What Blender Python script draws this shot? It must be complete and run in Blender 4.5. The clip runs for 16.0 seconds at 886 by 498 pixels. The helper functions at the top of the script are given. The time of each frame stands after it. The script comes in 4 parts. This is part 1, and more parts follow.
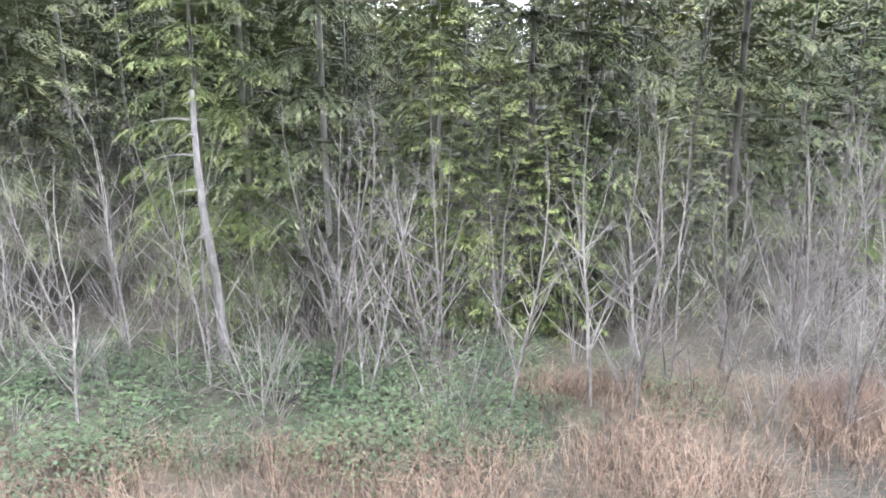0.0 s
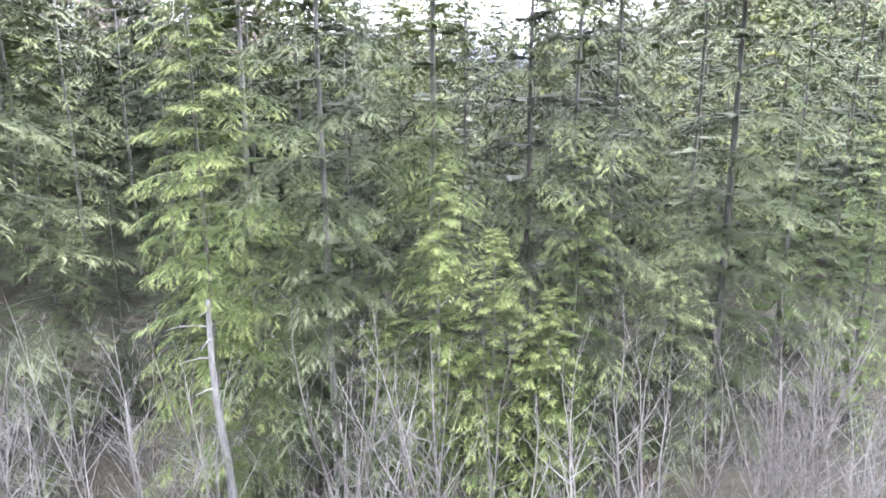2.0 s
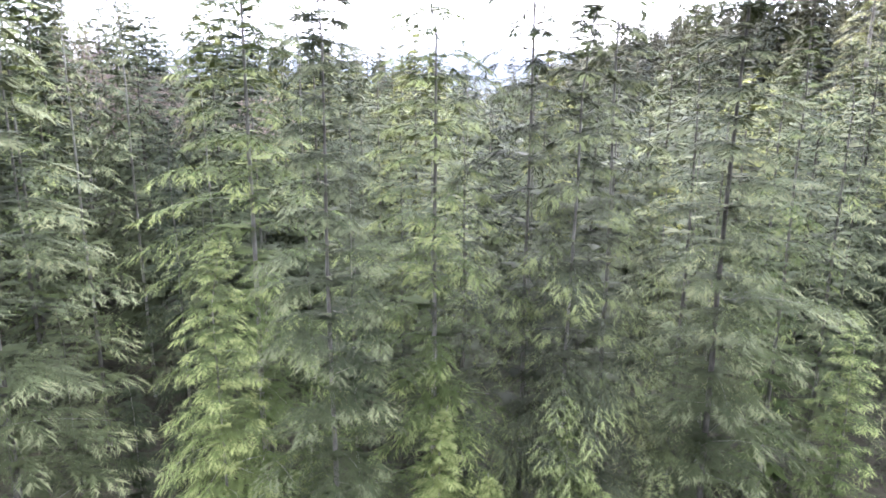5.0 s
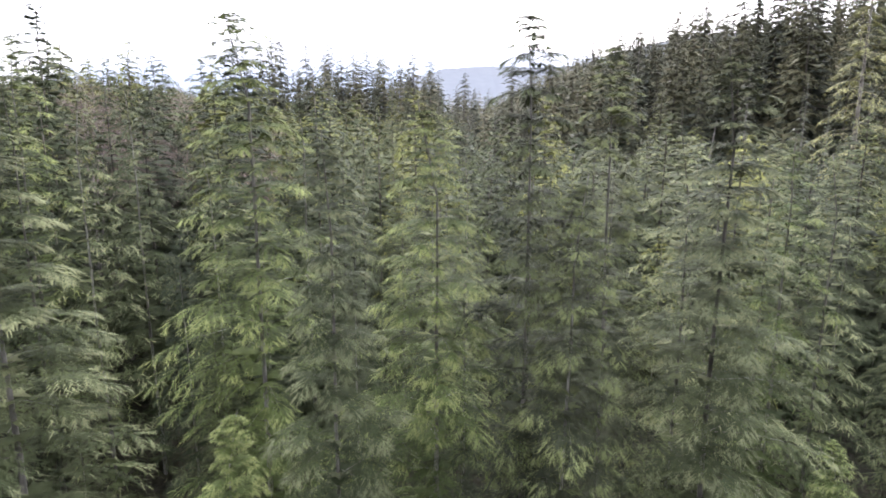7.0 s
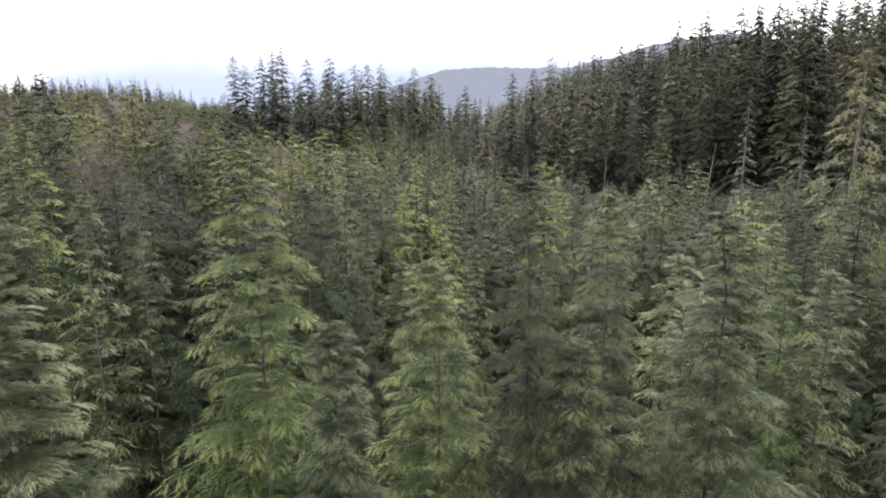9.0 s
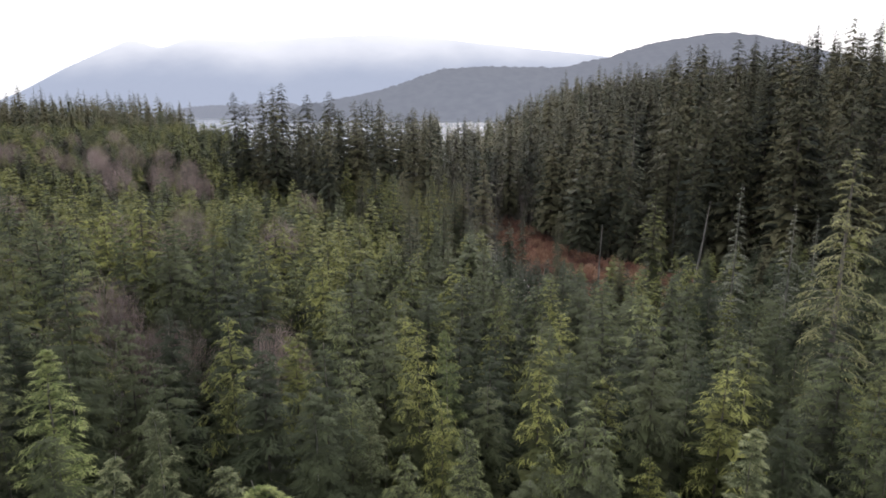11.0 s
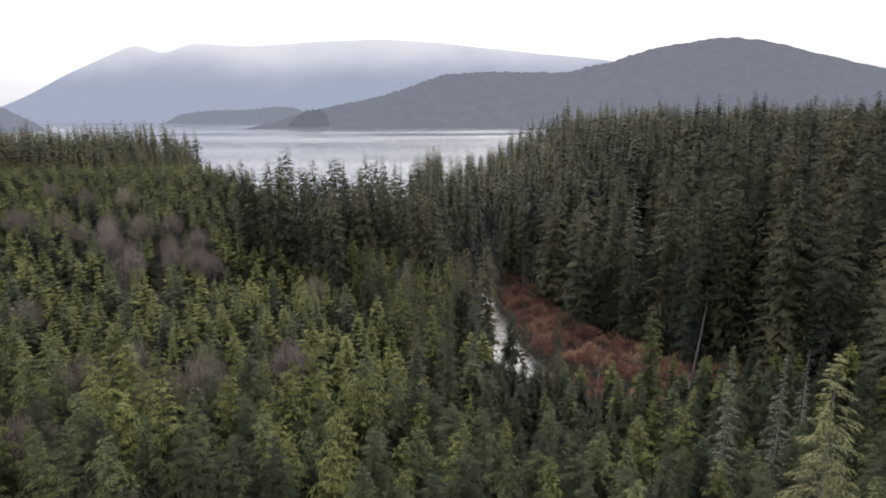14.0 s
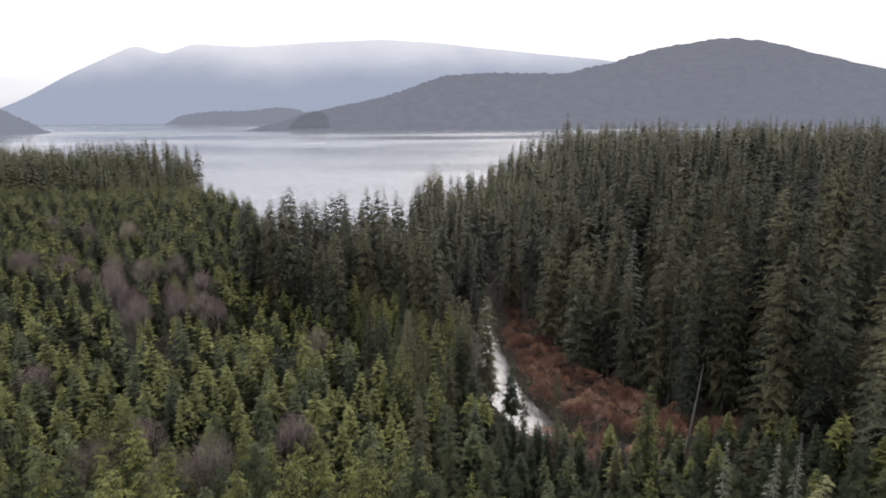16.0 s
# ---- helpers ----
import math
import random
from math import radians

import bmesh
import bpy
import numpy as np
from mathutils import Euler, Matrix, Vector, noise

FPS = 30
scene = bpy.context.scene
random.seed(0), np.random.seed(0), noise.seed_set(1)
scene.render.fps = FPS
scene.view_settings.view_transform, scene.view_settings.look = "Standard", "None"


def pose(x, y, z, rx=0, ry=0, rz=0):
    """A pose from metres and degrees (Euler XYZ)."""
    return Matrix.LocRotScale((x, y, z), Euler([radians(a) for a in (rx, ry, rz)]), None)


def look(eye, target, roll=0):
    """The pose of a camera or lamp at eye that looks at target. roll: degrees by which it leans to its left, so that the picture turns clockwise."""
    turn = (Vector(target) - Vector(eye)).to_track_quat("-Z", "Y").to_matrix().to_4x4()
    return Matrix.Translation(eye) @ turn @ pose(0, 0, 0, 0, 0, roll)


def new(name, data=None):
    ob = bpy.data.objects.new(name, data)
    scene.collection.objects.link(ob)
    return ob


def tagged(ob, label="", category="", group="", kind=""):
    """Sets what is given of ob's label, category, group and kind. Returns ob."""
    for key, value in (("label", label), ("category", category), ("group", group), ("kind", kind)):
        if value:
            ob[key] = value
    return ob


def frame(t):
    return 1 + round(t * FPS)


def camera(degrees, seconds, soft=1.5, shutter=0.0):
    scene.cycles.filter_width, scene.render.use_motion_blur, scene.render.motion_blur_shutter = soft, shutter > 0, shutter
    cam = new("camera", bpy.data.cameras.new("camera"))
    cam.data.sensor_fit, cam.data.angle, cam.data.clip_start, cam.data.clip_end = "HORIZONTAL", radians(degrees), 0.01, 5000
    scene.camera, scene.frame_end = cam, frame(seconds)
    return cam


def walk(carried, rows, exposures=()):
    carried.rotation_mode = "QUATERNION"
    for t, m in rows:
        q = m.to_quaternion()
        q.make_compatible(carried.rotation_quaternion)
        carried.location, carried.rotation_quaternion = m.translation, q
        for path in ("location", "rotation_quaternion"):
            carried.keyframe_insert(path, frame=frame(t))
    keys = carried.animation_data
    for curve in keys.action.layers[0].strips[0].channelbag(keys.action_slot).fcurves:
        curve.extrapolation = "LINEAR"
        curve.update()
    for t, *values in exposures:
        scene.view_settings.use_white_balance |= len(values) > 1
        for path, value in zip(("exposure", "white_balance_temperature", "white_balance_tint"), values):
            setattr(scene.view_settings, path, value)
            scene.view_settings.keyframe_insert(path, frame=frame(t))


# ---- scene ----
cam = camera(70.0, 16.0, soft=1.85)
# seconds, x, y, z in metres; pitch, roll, heading in degrees
PATH = [
    (0.0, 0.10, 0.51, 5.27, 77.66, -0.27, -0.04),
    (0.5, 0.08, 0.46, 6.35, 77.75, -0.40, -0.14),
    (1.0, 0.07, 0.46, 7.46, 77.67, -0.41, -0.23),
    (1.5, 0.09, 0.50, 8.59, 77.64, -0.24, -0.19),
    (2.0, 0.14, 0.52, 9.67, 77.64, -0.05, -0.07),
    (2.5, 0.17, 0.52, 10.75, 77.68, 0.10, 0.01),
    (3.0, 0.17, 0.50, 11.86, 77.75, 0.25, 0.04),
    (3.5, 0.15, 0.46, 13.00, 77.61, 0.33, 0.03),
    (4.0, 0.14, 0.46, 14.12, 77.62, 0.37, 0.07),
    (4.2, 0.14, 0.46, 14.56, 77.62, 0.35, 0.06),
    (6.3, 0.11, 0.37, 19.26, 77.82, 0.01, -0.12),
    (6.5, 0.11, 0.36, 19.69, 77.79, -0.02, -0.09),
    (7.0, 0.08, 0.33, 20.78, 77.81, -0.05, -0.08),
    (7.5, 0.07, 0.34, 21.86, 77.80, -0.09, -0.06),
    (8.0, 0.06, 0.39, 22.95, 77.81, -0.16, -0.03),
    (8.5, 0.07, 0.47, 24.04, 77.81, -0.17, -0.01),
    (9.0, 0.07, 0.63, 25.09, 77.81, -0.13, -0.00),
    (9.5, 0.07, 0.79, 26.27, 77.80, -0.09, -0.01),
    (10.0, 0.03, 0.88, 29.87, 77.74, -0.03, -0.01),
    (10.2, 0.03, 0.92, 31.37, 77.60, -0.03, -0.08),
    (12.3, -0.14, 1.40, 46.23, 77.46, -0.47, 0.04),
    (12.5, -0.15, 1.46, 47.49, 77.59, -0.44, 0.09),
    (13.0, -0.17, 1.57, 50.95, 77.58, -0.34, 0.10),
    (13.5, -0.16, 1.73, 54.37, 77.58, -0.32, 0.10),
    (14.0, -0.16, 1.88, 57.66, 77.56, -0.35, 0.11),
    (14.5, -0.19, 2.05, 61.08, 77.54, -0.36, 0.11),
    (15.0, -0.19, 2.24, 64.47, 77.47, -0.40, 0.13),
    (15.5, -0.18, 2.39, 67.87, 77.41, -0.47, 0.16),
    (16.0, -0.19, 2.55, 71.20, 77.39, -0.42, 0.16),
]
EXPOSURES = [(0.0, 3.2, 5800, 15), (1.5, 3.35, 5700, 17), (3.0, 3.15, 5600, 17.5), (4.2, 2.8, 5600, 17.5), (6.3, 1.6, 6000, 16), (9.0, 0.67, 6150, 15), (10.2, 0.17, 6250, 14), (12.5, -0.34, 6300, 14), (16.0, -0.42, 6300, 14)]
walk(cam, [(t, pose(x, y, z, tilt, 0, yaw) @ pose(0, 0, 0, 0, 0, roll)) for t, x, y, z, tilt, roll, yaw in PATH], EXPOSURES)

# ---- world, sun ----
SUN_EL, SUN_AZ = 30.0, 11.0     # a veiled sun ahead of the camera, over the mountains
world = bpy.data.worlds.new("sky")
scene.world = world
world.use_nodes = True
wn, wl = world.node_tree.nodes, world.node_tree.links
wn.clear()
w_out = wn.new("ShaderNodeOutputWorld")
w_bg = wn.new("ShaderNodeBackground")
w_sky = wn.new("ShaderNodeTexSky")
w_sky.sky_type = "NISHITA"
w_sky.sun_disc = False
w_sky.sun_elevation = radians(SUN_EL)
w_sky.sun_rotation = radians(SUN_AZ)
w_sky.dust_density = 4.0
w_dim = wn.new("ShaderNodeMixRGB")
w_dim.blend_type = "MULTIPLY"
w_dim.inputs[0].default_value = 1.0
w_dim.inputs[2].default_value = (0.07, 0.07, 0.07, 1)
wl.new(w_sky.outputs[0], w_dim.inputs[1])
w_tc = wn.new("ShaderNodeTexCoord")
w_map = wn.new("ShaderNodeMapping")
w_map.inputs["Scale"].default_value = (2.0, 2.0, 9.0)
w_noise = wn.new("ShaderNodeTexNoise")
w_noise.inputs["Scale"].default_value = 1.6
w_noise.inputs["Detail"].default_value = 5.0
wl.new(w_tc.outputs["Generated"], w_map.inputs[0])
wl.new(w_map.outputs[0], w_noise.inputs["Vector"])
w_ramp = wn.new("ShaderNodeValToRGB")
w_ramp.color_ramp.elements[0].position = 0.3
w_ramp.color_ramp.elements[0].color = (0.68, 0.69, 0.71, 1)
w_ramp.color_ramp.elements[1].position = 0.65
w_ramp.color_ramp.elements[1].color = (1.0, 1.0, 1.0, 1)
wl.new(w_noise.outputs[0], w_ramp.inputs[0])
w_mix = wn.new("ShaderNodeMixRGB")        # a closed cloud deck with a little sky shining through
w_mix.inputs[0].default_value = 0.88
wl.new(w_dim.outputs[0], w_mix.inputs[1])
wl.new(w_ramp.outputs[0], w_mix.inputs[2])
w_sep = wn.new("ShaderNodeSeparateXYZ")
wl.new(w_tc.outputs["Generated"], w_sep.inputs[0])
w_up = wn.new("ShaderNodeMapRange")        # an overcast sky is brightest overhead
w_up.inputs[1].default_value, w_up.inputs[2].default_value = 0.0, 1.0
w_up.inputs[3].default_value, w_up.inputs[4].default_value = 0.95, 4.6
wl.new(w_sep.outputs[2], w_up.inputs[0])
w_glow = wn.new("ShaderNodeMath")          # and brighter towards the veiled sun than away from it
w_glow.operation = "MULTIPLY_ADD"
w_glow.inputs[1].default_value, w_glow.inputs[2].default_value = 0.55, 1.0
wl.new(w_sep.outputs[1], w_glow.inputs[0])
w_all = wn.new("ShaderNodeMath")
w_all.operation = "MULTIPLY"
wl.new(w_up.outputs[0], w_all.inputs[0])
wl.new(w_glow.outputs[0], w_all.inputs[1])
wl.new(w_mix.outputs[0], w_bg.inputs[0])
wl.new(w_all.outputs[0], w_bg.inputs[1])
wl.new(w_bg.outputs[0], w_out.inputs[0])

sun = bpy.data.lights.new("sun", "SUN")
sun.energy, sun.angle, sun.color = 1.4, radians(20), (1.0, 0.96, 0.9)
sun_ob = new("sun", sun)
el, az = radians(SUN_EL), radians(SUN_AZ)
sun_ob.matrix_world = look((0, 0, 200), (0 - 100 * math.sin(az) * math.cos(el), -100 * math.cos(az) * math.cos(el), 200 - 100 * math.sin(el)))
tagged(sun_ob, kind="structure")


# ---- materials ----
def mat(name, stops, scale=1.0, detail=4.0, rough=0.8, bump=0.0, bump_scale=30.0, spread=0.0, island=0.0,
        translucent=0.0, stretch=(1, 1, 1), fine=0.35, specular=0.3, bump_dist=0.02):
    """stops: colours from dark to light, spread over broad noise; a finer noise shades each one; spread and island vary it by thing and by piece."""
    m = bpy.data.materials.new(name)
    m.use_nodes = True
    n, l = m.node_tree.nodes, m.node_tree.links
    n.clear()
    out = n.new("ShaderNodeOutputMaterial")
    bs = n.new("ShaderNodeBsdfPrincipled")
    bs.inputs["Roughness"].default_value = rough
    bs.inputs["Specular IOR Level"].default_value = specular
    geo = n.new("ShaderNodeNewGeometry")
    mp = n.new("ShaderNodeMapping")
    mp.inputs["Scale"].default_value = stretch
    l.new(geo.outputs["Position"], mp.inputs[0])
    no = n.new("ShaderNodeTexNoise")
    no.inputs["Scale"].default_value = scale
    no.inputs["Detail"].default_value = detail
    l.new(mp.outputs[0], no.inputs["Vector"])
    fac = no.outputs[0]
    for source, amount in ((("ob", spread)), (("is", island))):
        if amount:
            src = n.new("ShaderNodeObjectInfo").outputs["Random"] if source == "ob" else geo.outputs["Random Per Island"]
            a = n.new("ShaderNodeMath")
            a.operation = "MULTIPLY_ADD"
            l.new(src, a.inputs[0])
            a.inputs[1].default_value = amount
            a.inputs[2].default_value = -amount / 2
            b = n.new("ShaderNodeMath")
            b.operation = "ADD"
            l.new(fac, b.inputs[0])
            l.new(a.outputs[0], b.inputs[1])
            fac = b.outputs[0]
    ramp = n.new("ShaderNodeValToRGB")
    e = ramp.color_ramp.elements
    while len(e) < len(stops):
        e.new(0.5)
    for k, c in enumerate(stops):
        e[k].position = 0.25 + 0.5 * k / max(1, len(stops) - 1)
        e[k].color = (*c, 1)
    l.new(fac, ramp.inputs[0])
    no2 = n.new("ShaderNodeTexNoise")
    no2.inputs["Scale"].default_value = scale * 9
    no2.inputs["Detail"].default_value = 3
    l.new(mp.outputs[0], no2.inputs["Vector"])
    r2 = n.new("ShaderNodeMapRange")
    r2.inputs[1].default_value, r2.inputs[2].default_value = 0.3, 0.7
    r2.inputs[3].default_value, r2.inputs[4].default_value = 1 - fine, 1 + fine
    l.new(no2.outputs[0], r2.inputs[0])
    mul = n.new("ShaderNodeVectorMath")
    mul.operation = "SCALE"
    l.new(ramp.outputs[0], mul.inputs[0])
    l.new(r2.outputs[0], mul.inputs["Scale"])
    l.new(mul.outputs[0], bs.inputs["Base Color"])
    if bump:
        no3 = n.new("ShaderNodeTexNoise")
        no3.inputs["Scale"].default_value = bump_scale
        no3.inputs["Detail"].default_value = 4
        l.new(mp.outputs[0], no3.inputs["Vector"])
        bp = n.new("ShaderNodeBump")
        bp.inputs["Strength"].default_value = bump
        bp.inputs["Distance"].default_value = bump_dist
        l.new(no3.outputs[0], bp.inputs["Height"])
        l.new(bp.outputs[0], bs.inputs["Normal"])
    if translucent:
        tr = n.new("ShaderNodeBsdfTranslucent")
        l.new(mul.outputs[0], tr.inputs[0])
        mx = n.new("ShaderNodeMixShader")
        mx.inputs[0].default_value = translucent
        l.new(bs.outputs[0], mx.inputs[1])
        l.new(tr.outputs[0], mx.inputs[2])
        l.new(mx.outputs[0], out.inputs[0])
    else:
        l.new(bs.outputs[0], out.inputs[0])
    return m


LEAF = dict(translucent=0.04, rough=0.75, specular=0.08, island=0.1, fine=0.2)
M_HEM = mat("hemlock_needles", [(0.0243, 0.0306, 0.0144), (0.0459, 0.055, 0.0252), (0.0757, 0.0865, 0.0378)], 0.35, spread=0.4, **LEAF)
M_FRESH = mat("fresh_green_hemlock_needles", [(0.0284, 0.0404, 0.0137), (0.0524, 0.0689, 0.022), (0.0845, 0.1037, 0.033)], 0.3, spread=0.3, **LEAF)
M_DARKHEM = mat("dark_hemlock_needles", [(0.0175, 0.0206, 0.0122), (0.0306, 0.0352, 0.0199), (0.049, 0.0543, 0.0298)], 0.35, spread=0.4, **LEAF)
M_YOUNG = mat("young_conifer_needles", [(0.018, 0.0216, 0.0093), (0.0351, 0.0405, 0.0163), (0.063, 0.0693, 0.0248)], 0.12, spread=0.5, **LEAF)
M_OLD = mat("old_conifer_needles", [(0.024, 0.028, 0.021), (0.042, 0.047, 0.033), (0.074, 0.078, 0.05)], 0.07, spread=0.5, **LEAF)
M_SPRUCE = mat("dark_spruce_needles", [(0.019, 0.024, 0.013), (0.033, 0.04, 0.02), (0.056, 0.063, 0.03)], 0.12, spread=0.5, **LEAF)
# pale shoots, and daylight on crown tops and bough ends put into their colour
M_TIP = mat("lit_pale_hemlock_shoots", [(0.0662, 0.0725, 0.0393), (0.1118, 0.1191, 0.0621), (0.1656, 0.1728, 0.0869)], 0.35, spread=0.4, **LEAF)
M_TIPFRESH = mat("lit_fresh_green_shoots", [(0.0706, 0.0826, 0.0322), (0.119, 0.1351, 0.0504), (0.1733, 0.1895, 0.0706)], 0.35, spread=0.3, **LEAF)
M_TIPGOLD = mat("lit_yellow_green_shoots", [(0.0704, 0.0748, 0.0244), (0.121, 0.1254, 0.0388), (0.1815, 0.1848, 0.0559)], 0.15, spread=0.35, **LEAF)
M_TIPDARK = mat("lit_grey_green_shoots", [(0.0468, 0.0554, 0.0243), (0.0781, 0.0896, 0.0378), (0.1249, 0.1377, 0.0574)], 0.15, spread=0.5, **LEAF)
M_OLIVE = mat("olive_conifer_needles", [(0.038, 0.038, 0.022), (0.067, 0.065, 0.037), (0.108, 0.1, 0.055)], 0.09, spread=0.4, **LEAF)
M_LICHEN = mat("lichen_needles", [(0.085, 0.09, 0.034), (0.15, 0.148, 0.057), (0.22, 0.208, 0.088)], 0.3, island=0.4, translucent=0.12, rough=0.7)
M_PALE = mat("weathered_needles", [(0.05, 0.057, 0.038), (0.088, 0.094, 0.062), (0.155, 0.155, 0.11)], 0.3, island=0.4, translucent=0.1, rough=0.7)
M_BARK = mat("conifer_bark", [(0.04, 0.033, 0.029), (0.08, 0.07, 0.062), (0.16, 0.145, 0.13)], 1.3, rough=0.9, bump=0.6, bump_scale=25, stretch=(1, 1, 0.25), spread=0.3)
M_GREYBARK = mat("grey_hemlock_bark", [(0.07, 0.064, 0.057), (0.125, 0.117, 0.106), (0.2, 0.19, 0.175)], 1.3, rough=0.9, bump=0.5, bump_scale=25, stretch=(1, 1, 0.25), spread=0.3)
# dark filler colour that stands for the shade inside a crown
M_INNER = mat("crown_shade_twigs", [(0.016, 0.016, 0.011), (0.028, 0.028, 0.018), (0.045, 0.044, 0.028)], 2.0, rough=0.95, bump=0.6, bump_scale=20)
M_DEAD = mat("bleached_dead_wood", [(0.07, 0.066, 0.06), (0.125, 0.118, 0.108), (0.19, 0.18, 0.168)], 2.0, rough=0.85, bump=0.4, bump_scale=30, stretch=(1, 1, 0.2))
M_TWIG = mat("grey_alder_bark", [(0.068, 0.059, 0.053), (0.118, 0.106, 0.096), (0.18, 0.166, 0.152)], 1.1, rough=0.85, spread=0.35, bump=0.2, bump_scale=60)
M_MAUVE = mat("mauve_alder_twigs", [(0.15, 0.112, 0.105), (0.24, 0.182, 0.17), (0.35, 0.275, 0.255)], 0.5, rough=0.9, spread=0.4)
M_RED = mat("red_brush_twigs", [(0.1, 0.05, 0.04), (0.185, 0.09, 0.066), (0.3, 0.165, 0.115)], 0.25, rough=0.9, spread=0.5, island=0.2)
M_GRASS = mat("dry_grass", [(0.052, 0.033, 0.022), (0.094, 0.062, 0.042), (0.145, 0.104, 0.073)], 0.6, rough=0.8, island=0.5, translucent=0.2)
M_SALAL = mat("salal_leaves", [(0.016, 0.026, 0.014), (0.03, 0.044, 0.021), (0.056, 0.074, 0.034)], 1.0, rough=0.75, island=0.35, spread=0.3, translucent=0.08, specular=0.12)
M_GROUND = mat("forest_floor", [(0.011, 0.0095, 0.006), (0.021, 0.018, 0.011), (0.037, 0.031, 0.019)], 0.4, rough=0.95, bump=0.8, bump_scale=6, bump_dist=0.1)
M_RUST = mat("rust_orange_twigs", [(0.15, 0.08, 0.055), (0.27, 0.15, 0.098), (0.4, 0.26, 0.18)], 0.3, rough=0.9, spread=0.5, island=0.1)
M_BEACH = mat("marsh_grass", [(0.12, 0.07, 0.045), (0.21, 0.135, 0.084), (0.31, 0.225, 0.14)], 0.25, rough=0.95, island=0.4)


def water_material(name, base, rough, bump, scale, stretch, broad=0.03):
    m = bpy.data.materials.new(name)
    m.use_nodes = True
    n, l = m.node_tree.nodes, m.node_tree.links
    bs = n["Principled BSDF"]
    bs.inputs["Base Color"].default_value = (*base, 1)
    bs.inputs["IOR"].default_value = 1.33
    geo = n.new("ShaderNodeNewGeometry")
    mp = n.new("ShaderNodeMapping")
    mp.inputs["Scale"].default_value = stretch
    l.new(geo.outputs["Position"], mp.inputs[0])
    big = n.new("ShaderNodeTexNoise")
    big.inputs["Scale"].default_value = broad
    big.inputs["Detail"].default_value = 4
    l.new(mp.outputs[0], big.inputs["Vector"])
    rr = n.new("ShaderNodeMapRange")
    rr.inputs[1].default_value, rr.inputs[2].default_value = 0.35, 0.65
    rr.inputs[3].default_value, rr.inputs[4].default_value = rough * 0.4, rough * 1.8
    l.new(big.outputs[0], rr.inputs[0])
    l.new(rr.outputs[0], bs.inputs["Roughness"])
    no = n.new("ShaderNodeTexNoise")
    no.inputs["Scale"].default_value = scale
    no.inputs["Detail"].default_value = 3
    l.new(mp.outputs[0], no.inputs["Vector"])
    bp = n.new("ShaderNodeBump")
    bp.inputs["Strength"].default_value = bump
    bp.inputs["Distance"].default_value = 0.3
    l.new(no.outputs[0], bp.inputs["Height"])
    l.new(bp.outputs[0], bs.inputs["Normal"])
    return m


M_LAKE = water_material("lake_water", (0.13, 0.14, 0.15), 0.17, 0.3, 2.0, (0.4, 1, 1), 0.0025)
M_RIVER = water_material("river_water", (0.05, 0.05, 0.045), 0.15, 0.25, 0.6, (1, 0.6, 1))


def haze_glow_material(name, low, high, z0, z1, mix, wood):
    """A distant slope behind kilometres of wet air: the haze is painted as the slope's own glow over the dark wood;
    paler towards the top for cloud.
    """
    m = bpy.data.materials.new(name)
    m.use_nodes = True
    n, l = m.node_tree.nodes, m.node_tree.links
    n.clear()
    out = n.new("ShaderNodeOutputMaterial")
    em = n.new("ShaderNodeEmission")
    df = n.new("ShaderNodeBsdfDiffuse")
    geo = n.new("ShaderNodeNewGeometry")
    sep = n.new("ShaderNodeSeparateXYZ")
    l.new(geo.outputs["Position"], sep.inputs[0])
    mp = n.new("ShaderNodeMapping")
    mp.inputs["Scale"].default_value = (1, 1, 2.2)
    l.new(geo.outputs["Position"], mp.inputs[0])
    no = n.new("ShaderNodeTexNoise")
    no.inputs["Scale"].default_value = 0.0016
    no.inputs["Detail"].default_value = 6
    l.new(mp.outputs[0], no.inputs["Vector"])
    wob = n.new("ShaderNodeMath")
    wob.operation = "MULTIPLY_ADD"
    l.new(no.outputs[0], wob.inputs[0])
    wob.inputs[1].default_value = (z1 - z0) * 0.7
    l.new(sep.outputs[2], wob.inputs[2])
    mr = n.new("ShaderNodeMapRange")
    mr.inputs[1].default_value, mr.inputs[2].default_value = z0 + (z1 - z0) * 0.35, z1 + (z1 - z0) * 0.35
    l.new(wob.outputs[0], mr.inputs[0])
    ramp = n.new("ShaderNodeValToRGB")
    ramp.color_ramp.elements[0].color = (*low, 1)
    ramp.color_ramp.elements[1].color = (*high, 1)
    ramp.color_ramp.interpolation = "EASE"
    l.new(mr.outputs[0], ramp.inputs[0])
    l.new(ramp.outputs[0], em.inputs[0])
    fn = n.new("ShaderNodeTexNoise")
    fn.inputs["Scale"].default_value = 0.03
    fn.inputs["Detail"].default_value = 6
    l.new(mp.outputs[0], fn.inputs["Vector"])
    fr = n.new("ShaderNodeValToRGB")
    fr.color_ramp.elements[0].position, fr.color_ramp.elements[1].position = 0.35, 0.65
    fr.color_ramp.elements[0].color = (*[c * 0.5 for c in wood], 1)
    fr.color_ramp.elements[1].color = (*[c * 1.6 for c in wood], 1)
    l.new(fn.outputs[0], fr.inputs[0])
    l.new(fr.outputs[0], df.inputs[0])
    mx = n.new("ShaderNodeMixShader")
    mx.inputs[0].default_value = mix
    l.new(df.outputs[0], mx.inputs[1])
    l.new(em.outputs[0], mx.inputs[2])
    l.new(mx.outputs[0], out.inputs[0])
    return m


